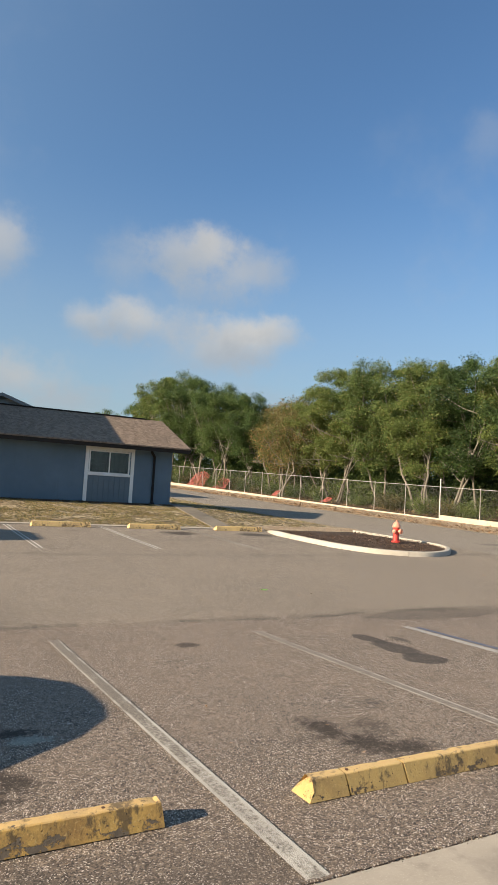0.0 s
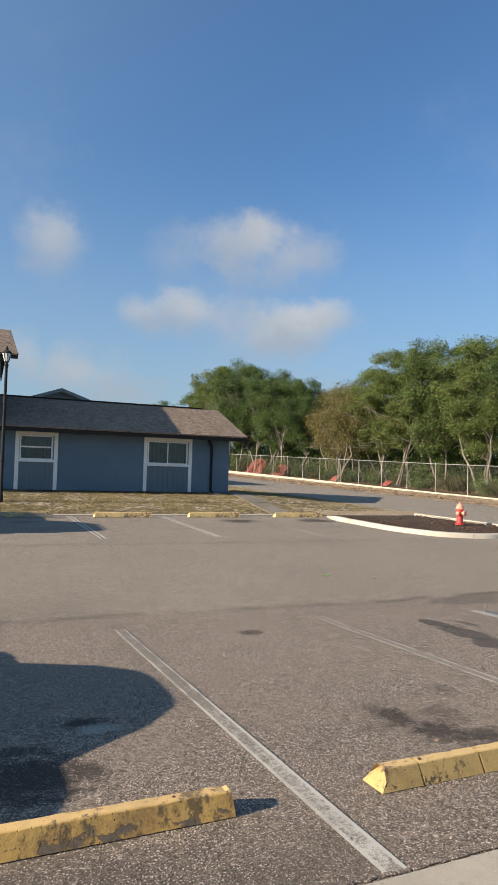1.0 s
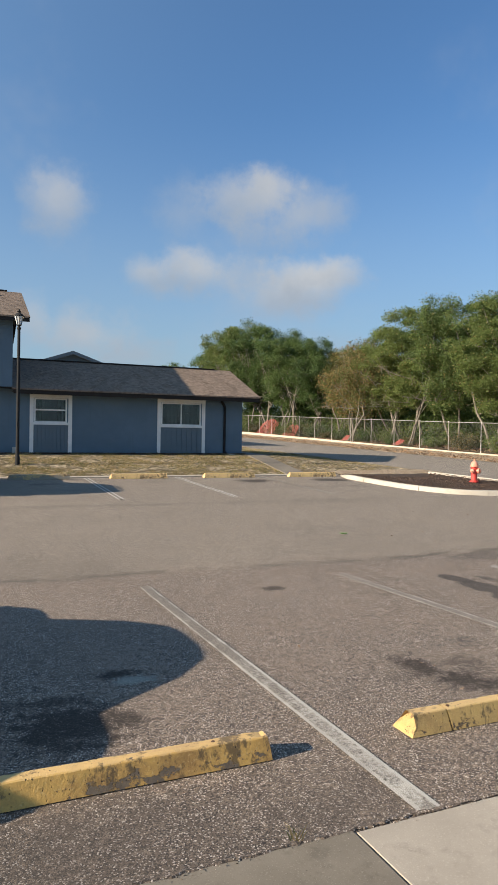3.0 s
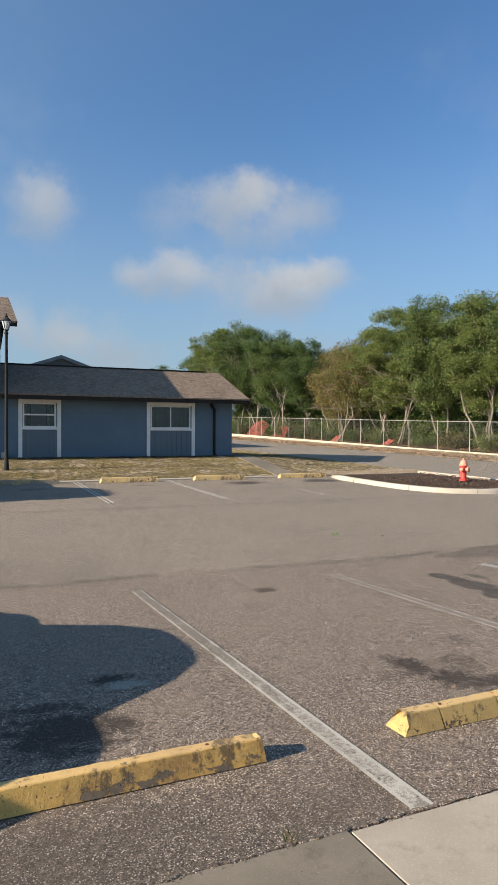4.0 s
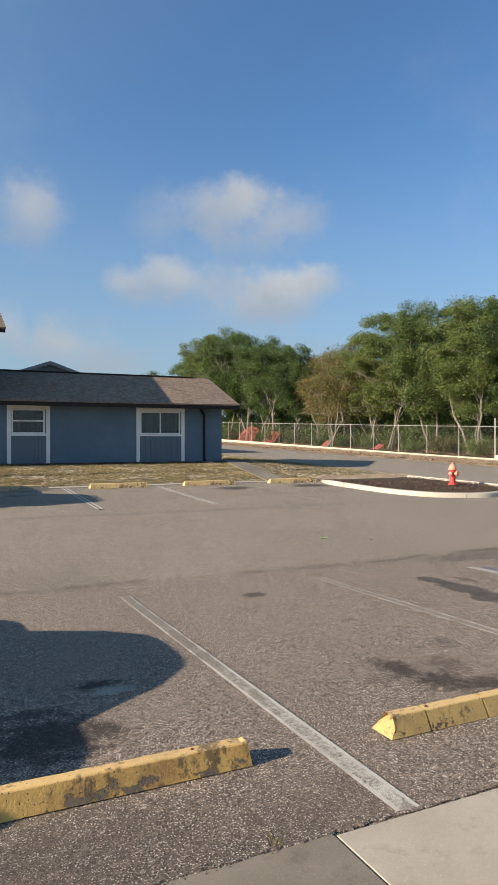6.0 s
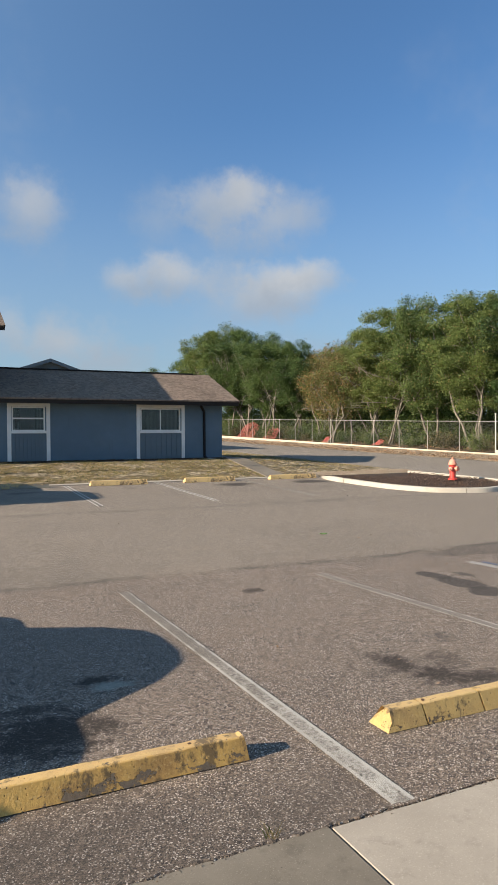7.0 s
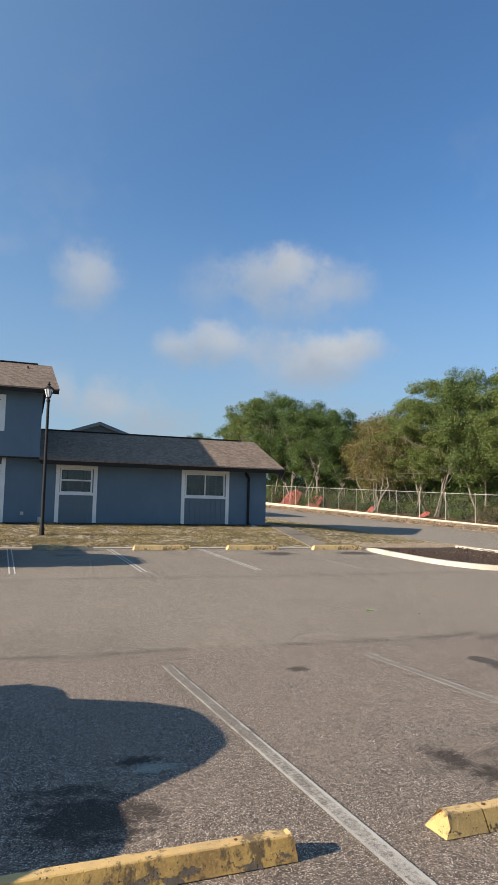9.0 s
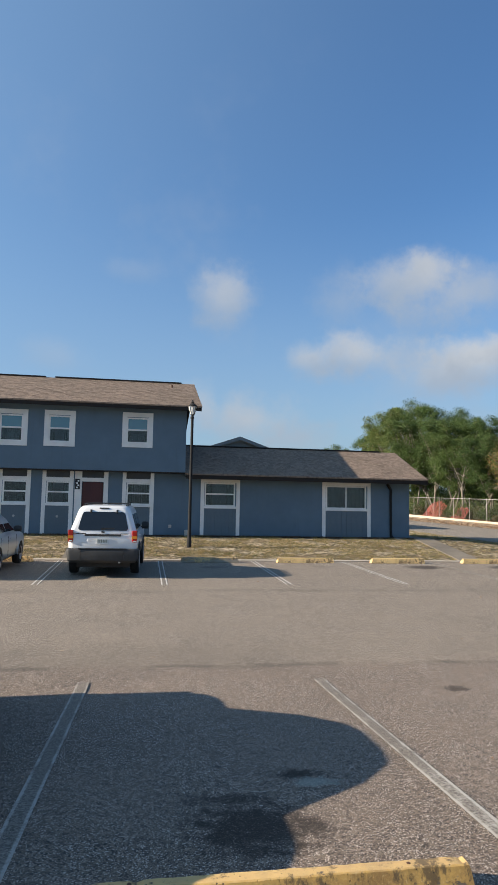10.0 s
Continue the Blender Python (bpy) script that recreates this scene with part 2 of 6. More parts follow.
def worn_paint(name, paint, cover, edge_cover, fresh=0.30):
    """Stall line: bright rims, a thinner middle, and asphalt showing through the wear."""
    m, g, b, p = material(name, 0.75)
    ax = g.math("ABSOLUTE", g.xyz(p)[0])
    rim = g.span(ax, 0.036, 0.052, 0.0, 1.0)
    wear = g.math("ADD", g.noise(p, 46.0, 4.0, 0.65), g.math("MULTIPLY", g.noise(p, 5.0, 4.0, 0.65), 0.75))
    near = g.span(g.xyz(p)[1], 0.6, -1.9, 0.0, 1.0)
    amount = g.math("ADD", g.math("MULTIPLY", rim, edge_cover), g.math("MULTIPLY", near, fresh))
    amount = g.math("ADD", amount, cover)
    shown = g.math("MULTIPLY", g.span(g.math("SUBTRACT", g.math("ADD", amount, 0.52), wear), -0.12, 0.30), 0.9)
    dirt = g.span(g.noise(p, 3.0, 4.0), 0.45, 0.8, 0.0, 0.5)
    col = g.mix(dirt, paint, (0.20, 0.18, 0.16))
    stones = g.xyz(g.voronoi(p, 120.0, "Color"))[0]
    under = g.mix(stones, (0.08, 0.068, 0.055), (0.30, 0.255, 0.20))
    finish(g, b, g.mix(shown, under, col), g.voronoi(p, 120.0), 0.6, 0.004)
    return m


line_paint = worn_paint("worn_white_paint", (0.52, 0.48, 0.41), 0.18, 0.28)
far_paint = worn_paint("thin_white_paint", (0.68, 0.64, 0.58), 0.10, 0.60, 0.0)
solid_paint = worn_paint("solid_white_paint", (0.42, 0.40, 0.36), 0.55, 0.1, 0.0)
faint_paint = worn_paint("faded_white_paint", (0.50, 0.46, 0.40), 0.02, 0.38, 0.12)
edge_paint = worn_paint("edge_worn_white_paint", (0.48, 0.44, 0.38), 0.12, 0.33, 0.16)
blue_paint = grained("faded_blue_paint", (0.07, 0.09, 0.15), (0.14, 0.145, 0.18), 9.0, 0.8)


def concrete(name, c1, c2, spots=()):
    """Broom-finished slab: blotches, damp marks, pale specks and small pits."""
    m, g, b, p = material(name, 0.88)
    big = g.span(g.noise(p, 1.1, 6.0, 0.68), 0.28, 0.72)
    blot = g.noise(p, 6.5, 6.0, 0.72)
    grit = g.noise(p, 150.0, 2.0)
    col = g.mix(big, c1, c2)
    col = g.mix(g.span(blot, 0.52, 0.70, 0.0, 0.5), col, tuple(v * 0.66 for v in c1))
    col = g.mix(g.span(grit, 0.55, 0.8, 0.0, 0.45), col, tuple(v * 0.55 for v in c1))
    dots = g.xyz(g.voronoi(p, 230.0, "Color"))
    col = g.mix(g.span(dots[0], 0.93, 0.97, 0.0, 0.35), col, tuple(min(1, v * 1.5) for v in c2))
    col = g.mix(g.span(g.voronoi(p, 9.0), 0.02, 0.05, 0.6, 0.0), col, tuple(v * 0.4 for v in c1))
    for (cx, cy, sx, sy, edge, amount, ragged, scale, c) in spots:
        col = g.mix(stain(g, p, cx, cy, sx, sy, edge, amount, ragged, scale), col, c)
    finish(g, b, col, g.math("ADD", grit, blot), 0.22, 0.003)
    return m


pale_concrete = concrete("pale_concrete", (0.355, 0.304, 0.238), (0.440, 0.380, 0.302), [(3.3, 2.45, 0.35, 0.2, 0.6, 0.45, 0.9, 5.0, (0.2, 0.17, 0.14))])
grey_concrete = concrete("dirty_concrete", (0.155, 0.130, 0.096), (0.225, 0.192, 0.145))
kerb_concrete = concrete("kerb_concrete", (0.36, 0.325, 0.27), (0.49, 0.445, 0.375))
cream_concrete = concrete("cream_concrete", (0.47, 0.38, 0.28), (0.57, 0.47, 0.355))


def stop_paint(name, yellow, bare, chips=0.554, grime=0.9):
    m, g, b, p = material(name, 0.75)
    low = g.span(g.xyz(p)[2], 0.11, 0.0, -0.03, 0.03)
    chip = g.math("ADD", g.math("ADD", g.math("MULTIPLY", g.noise(g.vmath("MULTIPLY", p, (0.6, 1.0, 1.3)), 6.0, 8.0, 0.72), 0.75), g.math("MULTIPLY", g.noise(p, 30.0, 3.0, 0.6), 0.25)), low)
    gone = g.span(chip, chips, chips + 0.022)
    dirt = g.span(g.noise(p, 3.0, 6.0, 0.75), 0.42, 0.68, 0.0, grime)
    col = g.mix(dirt, yellow, (yellow[0] * 0.40, yellow[1] * 0.36, yellow[2] * 0.5))
    col = g.mix(g.span(g.noise(p, 15.0, 4.0, 0.7), 0.55, 0.72, 0.0, 0.4), col, (0.52, 0.27, 0.065))
    col = g.mix(g.span(g.noise(p, 55.0, 3.0, 0.7), 0.56, 0.70, 0.0, 0.45), col, (0.70, 0.50, 0.22))
    # upward faces mixed paler: the brighter light on top, put into the paint
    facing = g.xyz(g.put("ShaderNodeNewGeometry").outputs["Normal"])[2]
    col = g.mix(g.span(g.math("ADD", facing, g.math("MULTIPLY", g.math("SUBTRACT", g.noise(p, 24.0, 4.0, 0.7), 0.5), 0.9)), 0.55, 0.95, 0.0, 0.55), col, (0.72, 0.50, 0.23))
    smut = g.span(g.math("ADD", g.noise(g.vmath("MULTIPLY", p, (1.0, 1.0, 0.5)), 11.0, 6.0, 0.75), g.math("MULTIPLY", g.noise(p, 2.0, 2.0), 0.35)), 0.70, 0.82, 0.0, 0.8)
    col = g.mix(smut, col, (0.075, 0.055, 0.035))
    col = g.mix(gone, col, g.mix(g.noise(p, 25.0, 4.0), tuple(v * 0.6 for v in bare), tuple(v * 1.3 for v in bare)))
    pit = g.span(g.voronoi(p, 34.0), 0.08, 0.17, 1.0, 0.0)
    col = g.mix(g.math("MULTIPLY", pit, g.span(g.noise(p, 9.0), 0.45, 0.55)), col, (0.04, 0.032, 0.024))
    h = g.math("SUBTRACT", g.math("MULTIPLY", g.noise(p, 42.0, 5.0, 0.7), 0.7), g.math("ADD", g.math("MULTIPLY", gone, 0.7), pit))
    finish(g, b, col, h, 1.0, 0.006)
    return m


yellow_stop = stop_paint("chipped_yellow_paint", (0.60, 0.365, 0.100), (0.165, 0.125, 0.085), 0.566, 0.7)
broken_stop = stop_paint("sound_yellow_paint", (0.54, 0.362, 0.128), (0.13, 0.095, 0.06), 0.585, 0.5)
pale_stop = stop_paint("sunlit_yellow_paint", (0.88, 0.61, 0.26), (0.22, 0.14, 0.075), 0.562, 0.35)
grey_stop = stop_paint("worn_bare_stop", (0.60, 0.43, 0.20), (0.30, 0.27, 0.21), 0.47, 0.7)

m, g, b, p = material("slate_stucco", 0.9)
big = g.span(g.noise(p, 0.8, 5.0, 0.6), 0.25, 0.75)
streak = g.noise(g.vmath("MULTIPLY", p, (6.0, 6.0, 0.5)), 1.0, 4.0)
lump = g.noise(p, 55.0, 3.0)
col = g.mix(big, (0.102, 0.155, 0.207), (0.128, 0.188, 0.245))
col = g.mix(g.span(streak, 0.55, 0.8, 0.0, 0.35), col, (0.090, 0.124, 0.150))
finish(g, b, col, lump, 0.5, 0.006)
slate_stucco = m
siding_blue = grained("slate_siding", (0.100, 0.142, 0.175), (0.125, 0.170, 0.205), 2.5, 0.75)
dark_panel = grained("dark_panel", (0.045, 0.055, 0.065), (0.065, 0.075, 0.085), 3.0, 0.8)
white_trim = grained("white_trim_paint", (0.70, 0.70, 0.68), (0.82, 0.82, 0.80), 2.0, 0.6, bump=0.08)
brown_fascia = grained("dark_brown_fascia", (0.012, 0.009, 0.008), (0.020, 0.016, 0.014), 3.0, 0.85)
red_door_paint = grained("dark_red_paint", (0.050, 0.009, 0.010), (0.070, 0.013, 0.014), 2.0, 0.5, bump=0.05)
black_metal = grained("black_enamel", (0.006, 0.006, 0.0065), (0.012, 0.012, 0.0125), 8.0, 0.85)

m, g, b, p = material("asphalt_shingle", 0.95)
tab = g.vmath("MULTIPLY", p, (9.0, 7.2, 7.2))
cell = g.put("ShaderNodeTexVoronoi", {"Vector": tab, "Scale": 1.0}).outputs["Color"]
tint = g.xyz(cell)[0]
col = g.mix(tint, (0.150, 0.106, 0.078), (0.272, 0.198, 0.145))
col = g.mix(g.span(g.noise(p, 0.7, 4.0), 0.35, 0.75, 0.0, 0.35), col, (0.13, 0.10, 0.072))
col = g.mix(g.span(g.noise(p, 160.0, 2.0), 0.5, 0.75, 0.0, 0.5), col, (0.34, 0.275, 0.20))
finish(g, b, col, g.noise(p, 180.0), 0.5, 0.004)
shingle = m

m, g, b, p = material("window_glass", 0.03)
b.inputs["Transmission Weight"].default_value, b.inputs["IOR"].default_value = 1.0, 1.5
b.inputs["Base Color"].default_value = (0.62, 0.70, 0.70, 1)
glass = m
# upper panes: opaque teal base paints in the reflected sky, under a coat
m, g, b, p = material("painted_sky_reflection_glass", 0.03)
b.inputs["Base Color"].default_value = (0.05, 0.17, 0.235, 1)
b.inputs["Coat Weight"].default_value, b.inputs["Coat IOR"].default_value, b.inputs["Coat Roughness"].default_value = 1.0, 1.65, 0.02
sky_reflection_glass = m
m, g, b, p = material("tinted_car_glass", 0.04)
b.inputs["Base Color"].default_value = (0.008, 0.009, 0.010, 1)
b.inputs["Coat Weight"].default_value = 0.6
car_glass = m
curtain = grained("dim_curtain", (0.014, 0.028, 0.034), (0.046, 0.078, 0.088), 3.0, 0.95)
screen_grey = grained("insect_screen", (0.018, 0.022, 0.022), (0.035, 0.04, 0.04), 30.0, 0.9)
room_dark = grained("interior_paint", (0.10, 0.10, 0.095), (0.14, 0.14, 0.13), 2.0, 0.9)


def car_paint(name, c1, c2, metal=0.0):
    m, g, b, p = material(name, 0.32, metal)
    b.inputs["Coat Weight"].default_value, b.inputs["Coat Roughness"].default_value = 0.6, 0.08
    dust = g.span(g.noise(p, 2.5, 5.0, 0.65), 0.4, 0.8, 0.0, 0.35)
    finish(g, b, g.mix(dust, c1, c2))
    return m


white_car = car_paint("white_car_paint", (0.72, 0.73, 0.73), (0.58, 0.57, 0.54))
silver_car = car_paint("silver_car_paint", (0.36, 0.42, 0.48), (0.31, 0.34, 0.36), 0.4)
blue_car = car_paint("dark_grey_car_paint", (0.05, 0.055, 0.065), (0.09, 0.09, 0.09), 0.3)
grey_plastic = grained("grey_bumper_plastic", (0.026, 0.027, 0.028), (0.046, 0.046, 0.045), 3.0, 0.65)
black_plastic = grained("black_plastic", (0.012, 0.012, 0.012), (0.028, 0.028, 0.027), 6.0, 0.55)
rubber = grained("tyre_rubber", (0.007, 0.007, 0.007), (0.015, 0.014, 0.013), 10.0, 0.95)
alloy = grained("alloy_rim", (0.42, 0.42, 0.43), (0.55, 0.55, 0.56), 6.0, 0.35, 0.8)
red_lens = grained("red_lamp_lens", (0.36, 0.015, 0.012), (0.45, 0.03, 0.02), 20.0, 0.15, bump=0.1)
amber_lens = grained("amber_lamp_lens", (0.62, 0.22, 0.03), (0.70, 0.28, 0.04), 20.0, 0.15, bump=0.1)
plate_white = grained("plate_white", (0.60, 0.62, 0.60), (0.70, 0.71, 0.69), 12.0, 0.5, bump=0.05)
plate_ink = grained("plate_ink", (0.16, 0.20, 0.19), (0.22, 0.25, 0.24), 12.0, 0.6, bump=0.05)
hydrant_red = grained("hydrant_red_paint", (0.48, 0.035, 0.03), (0.60, 0.07, 0.05), 9.0, 0.5)
hydrant_pink = grained("sun_faded_orange_paint", (0.66, 0.24, 0.15), (0.72, 0.34, 0.24), 9.0, 0.6)
galvanised = grained("galvanised_steel", (0.40, 0.39, 0.36), (0.52, 0.50, 0.47), 5.0, 0.5, 0.5)
wire_grey = grained("galvanised_wire", (0.13, 0.13, 0.12), (0.20, 0.195, 0.18), 5.0, 0.55, 0.4)
rusty = grained("rusty_steel", (0.06, 0.03, 0.018), (0.12, 0.06, 0.035), 40.0, 0.9)
lamp_glass = grained("frosted_lamp_glass", (0.62, 0.64, 0.64), (0.74, 0.75, 0.74), 8.0, 0.3, bump=0.05)
net_orange = grained("orange_safety_net", (0.26, 0.058, 0.045), (0.36, 0.095, 0.075), 3.0, 0.7)


def soil(name, c1, c2, c3, scale=1.2, patch=0.6):
    m, g, b, p = material(name, 1.0)
    big = g.span(g.noise(p, scale, 6.0, 0.7), 0.40, 0.60)
    mid = g.span(g.noise(p, scale * 4.5, 6.0, 0.75), 0.45, 0.56)
    fine = g.noise(p, 45.0, 5.0, 0.75)
    col = g.mix(big, c1, c2)
    col = g.mix(g.math("MULTIPLY", mid, patch), col, c3)
    col = g.mix(g.span(fine, 0.48, 0.66, 0.0, 0.6), col, tuple(v * 0.35 for v in c1))
    finish(g, b, col, g.math("ADD", fine, mid), 1.0, 0.04)
    return m


dry_lawn = soil("dry_lawn", (0.27, 0.20, 0.11), (0.56, 0.46, 0.31), (0.080, 0.066, 0.028), 1.2, 0.92)
bare_dirt = soil("sandy_dirt", (0.50, 0.40, 0.29), (0.42, 0.32, 0.22), (0.36, 0.25, 0.14), 1.5)
far_field = soil("rough_field", (0.10, 0.10, 0.045), (0.16, 0.14, 0.07), (0.07, 0.08, 0.03), 0.2)
mulch_bed = soil("dark_mulch", (0.070, 0.045, 0.032), (0.115, 0.075, 0.052), (0.045, 0.030, 0.022), 3.0)
forest_floor = soil("leaf_litter", (0.10, 0.065, 0.035), (0.16, 0.11, 0.06), (0.06, 0.05, 0.025), 1.0)


def leafy(name, dark, light, dry=None, share=0.0, through=0.35):
    """Leaves: each one its own tint, some light passing through."""
    m, g, b, p = material(name, 0.6)
    r = g.put("ShaderNodeNewGeometry").outputs["Random Per Island"]
    tree = g.put("ShaderNodeObjectInfo").outputs["Random"]
    col = g.mix(r, dark, light)
    # clump shading put into the leaf colour as darker noise patches
    col = g.mix(g.span(g.noise(p, 0.8, 4.0), 0.40, 0.62, 0.0, 0.8), col, tuple(v * 0.62 for v in dark))
    col = g.mix(g.math("MULTIPLY", tree, 0.4), col, (light[0] * 1.1, light[1] * 0.95, light[2] * 0.8))
    if dry:
        col = g.mix(g.math("GREATER_THAN", g.white(g.put("ShaderNodeCombineXYZ", {0: r}).outputs[0]), 1 - share), col, dry)
    finish(g, b, col)
    clear = g.put("ShaderNodeBsdfTranslucent", {0: col})
    both = g.put("ShaderNodeMixShader", {0: through, 1: b.outputs[0], 2: clear.outputs[0]})
    g.t.links.new(both.outputs[0], g.t.nodes["Material Output"].inputs[0])
    return m


oak_leaf = leafy("oak_leaf", (0.074, 0.126, 0.032), (0.212, 0.276, 0.078), (0.26, 0.22, 0.08), 0.05, 0.42)
deep_leaf = leafy("glossy_dark_leaf", (0.042, 0.086, 0.024), (0.110, 0.178, 0.046), (0.18, 0.17, 0.06), 0.03, 0.42)
dry_leaf = leafy("browning_leaf", (0.16, 0.115, 0.045), (0.32, 0.225, 0.09), (0.11, 0.14, 0.035), 0.5)
scrub_leaf = leafy("scrub_leaf", (0.05, 0.065, 0.02), (0.13, 0.135, 0.045), (0.26, 0.18, 0.08), 0.2)
grass_blade = leafy("dry_grass_blade", (0.22, 0.165, 0.06), (0.56, 0.44, 0.23), (0.11, 0.13, 0.035), 0.35, 0.25)
litter_leaf = leafy("fallen_leaf", (0.24, 0.13, 0.065), (0.42, 0.28, 0.16), (0.13, 0.08, 0.045), 0.3, 0.1)
chip_wood = leafy("mulch_chip", (0.055, 0.035, 0.024), (0.120, 0.076, 0.052), (0.15, 0.10, 0.07), 0.06, 0.0)
green_leaf = grained("fresh_green_leaf", (0.18, 0.46, 0.08), (0.28, 0.56, 0.13), 20.0, 0.5)

m, g, b, p = material("pale_bark", 0.95)
ridges = g.noise(g.vmath("MULTIPLY", p, (9.0, 9.0, 2.0)), 1.0, 5.0, 0.65)
col = g.mix(g.span(ridges, 0.3, 0.7), (0.105, 0.092, 0.073), (0.245, 0.220, 0.180))
finish(g, b, g.mix(g.span(g.noise(p, 1.2, 3.0), 0.5, 0.75, 0.0, 0.5), col, (0.13, 0.11, 0.09)), ridges, 0.8, 0.03)
pale_bark = m


# ---- mesh helpers ----
def part(name, bm, mat, parent=None, label="", bevel=0.0, smooth_it=False, sharp=38):
    """Links a bmesh as one mesh object, under a thing or a part."""
    if bevel:
        bmesh.ops.bevel(bm, geom=bm.edges[:], offset=bevel, segments=2, affect="EDGES", profile=0.6, clamp_overlap=True)
    bmesh.ops.recalc_face_normals(bm, faces=bm.faces[:])
    me = bpy.data.meshes.new(name)
    bm.to_mesh(me)
    bm.free()
    me.materials.append(mat)
    if smooth_it:
        me.shade_smooth()
        me.set_sharp_from_angle(angle=radians(sharp))
    ob = new(name, me)
    if parent is not None:
        ob.parent = parent
    if label:
        ob["label"] = label
    return ob


def raw(name, verts, faces, mat, parent=None, smooth_it=False):
    me = bpy.data.meshes.new(name)
    me.from_pydata(verts if isinstance(verts, list) else verts.tolist(), [], faces if isinstance(faces, list) else faces.tolist())
    me.materials.append(mat)
    if smooth_it:
        me.shade_smooth()
    ob = new(name, me)
    if parent is not None:
        ob.parent = parent
    return ob


def thing(name, label, category, group="", at=None, kind=""):
    ob = new(name)
    ob.empty_display_size = 0.2
    if at is not None:
        ob.matrix_basis = at
    return tagged(ob, label, category, group, kind)


def box(bm, x0, x1, y0, y1, z0, z1):
    mid = Matrix.Translation(((x0 + x1) / 2, (y0 + y1) / 2, (z0 + z1) / 2))
    return bmesh.ops.create_cube(bm, size=1, matrix=mid @ Matrix.Diagonal((x1 - x0, y1 - y0, z1 - z0, 1)))["verts"]


def boxes(*dims):
    bm = bmesh.new()
    for d in dims:
        box(bm, *d)
    return bm


def lathe(profile, seg=20, bm=None, m=Matrix.Identity(4), cap=True):
    """Turns (radius, height) pairs round z."""
    bm = bm or bmesh.new()
    rings = []
    for r, z in profile:
        rings.append([bm.verts.new(m @ Vector((r * math.cos(a * math.tau / seg), r * math.sin(a * math.tau / seg), z))) for a in range(seg)])
    for a, c in zip(rings, rings[1:]):
        for i in range(seg):
            bm.faces.new((a[i], a[(i + 1) % seg], c[(i + 1) % seg], c[i]))
    if cap:
        bm.faces.new(rings[0][::-1])
        bm.faces.new(rings[-1])
    return bm


def slab(poly, z0, z1, m=Matrix.Identity(4), bm=None):
    """Prism over a polygon of (x, y)."""
    bm = bm or bmesh.new()
    lo = [bm.verts.new(m @ Vector((x, y, z0))) for x, y in poly]
    hi = [bm.verts.new(m @ Vector((x, y, z1))) for x, y in poly]
    n = len(poly)
    bm.faces.new(lo[::-1])
    bm.faces.new(hi)
    for i in range(n):
        bm.faces.new((lo[i], lo[(i + 1) % n], hi[(i + 1) % n], hi[i]))
    return bm


def rounded(corners, r, seg=4):
    """A convex polygon with its corners rounded."""
    out = []
    n = len(corners)
    for i in range(n):
        p, a, c = Vector(corners[i]), Vector(corners[i - 1]), Vector(corners[(i + 1) % n])
        s, e = p + (a - p).normalized() * r, p + (c - p).normalized() * r
        for k in range(seg + 1):
            u = k / seg
            out.append(tuple(s * (1 - u) ** 2 + p * 2 * u * (1 - u) + e * u * u))
    return out


def sheet(name, xs, ys, mat, dz=0.0, relief=0.0, label="", kind="structure", rule=None, height=ground_z):
    """A piece of ground that follows the lie of the land."""
    verts, idx, faces = [], {}, []
    for j, y in enumerate(ys):
        for i, x in enumerate(xs):
            idx[i, j] = len(verts)
            bump = relief * (noise.noise((x * 1.7, y * 1.7, 3)) + 0.5 * noise.noise((x * 5, y * 5, 8))) if relief else 0.0
            verts.append((x, y, height(x, y) + dz + bump))
    for j in range(len(ys) - 1):
        for i in range(len(xs) - 1):
            if rule is None or rule((xs[i] + xs[i + 1]) / 2, (ys[j] + ys[j + 1]) / 2):
                faces.append((idx[i, j], idx[i + 1, j], idx[i + 1, j + 1], idx[i, j + 1]))
    ob = raw(name, verts, faces, mat, smooth_it=True)
    return tagged(ob, label, "ground", kind=kind)


def steps(a, b, d):
    n = max(1, round((b - a) / d))
    return [a + (b - a) * i / n for i in range(n + 1)]


def flakes(name, spots, size, mat, label, category, flat=0.3, spread=0.5, parent=None, rng=None, slim=0.55):
    """Many small four-cornered leaves or chips at the given places, in one mesh."""
    rng = rng or np.random.default_rng(3)
    spots = np.asarray(spots, dtype=float)
    n = len(spots)
    s = size * (1 - spread + 2 * spread * rng.random(n))
    a = rng.normal(size=(n, 3))
    a[:, 2] *= flat
    a /= np.linalg.norm(a, axis=1)[:, None]
    c = rng.normal(size=(n, 3))
    c[:, 2] *= flat
    c -= (c * a).sum(1)[:, None] * a
    c /= np.linalg.norm(c, axis=1)[:, None] + 1e-9
    nrm = np.cross(a, c)
    a, c, nrm = a * s[:, None], c * (s * slim)[:, None], nrm * (s * 0.18)[:, None]
    v = np.empty((n, 4, 3))
    v[:, 0], v[:, 1], v[:, 2], v[:, 3] = spots - a, spots + c + nrm, spots + a, spots - c + nrm
    me = bpy.data.meshes.new(name)
    me.vertices.add(n * 4)
    me.vertices.foreach_set("co", v.reshape(-1))
    me.loops.add(n * 4)
    me.loops.foreach_set("vertex_index", np.arange(n * 4, dtype=np.int32))
    me.polygons.add(n)
    me.polygons.foreach_set("loop_start", np.arange(0, n * 4, 4, dtype=np.int32))
    me.update(calc_edges=True)
    me.materials.append(mat)
    ob = new(name, me)
    if parent is not None:
        ob.parent = parent
        return ob
    return tagged(ob, label, category, kind="stuff")


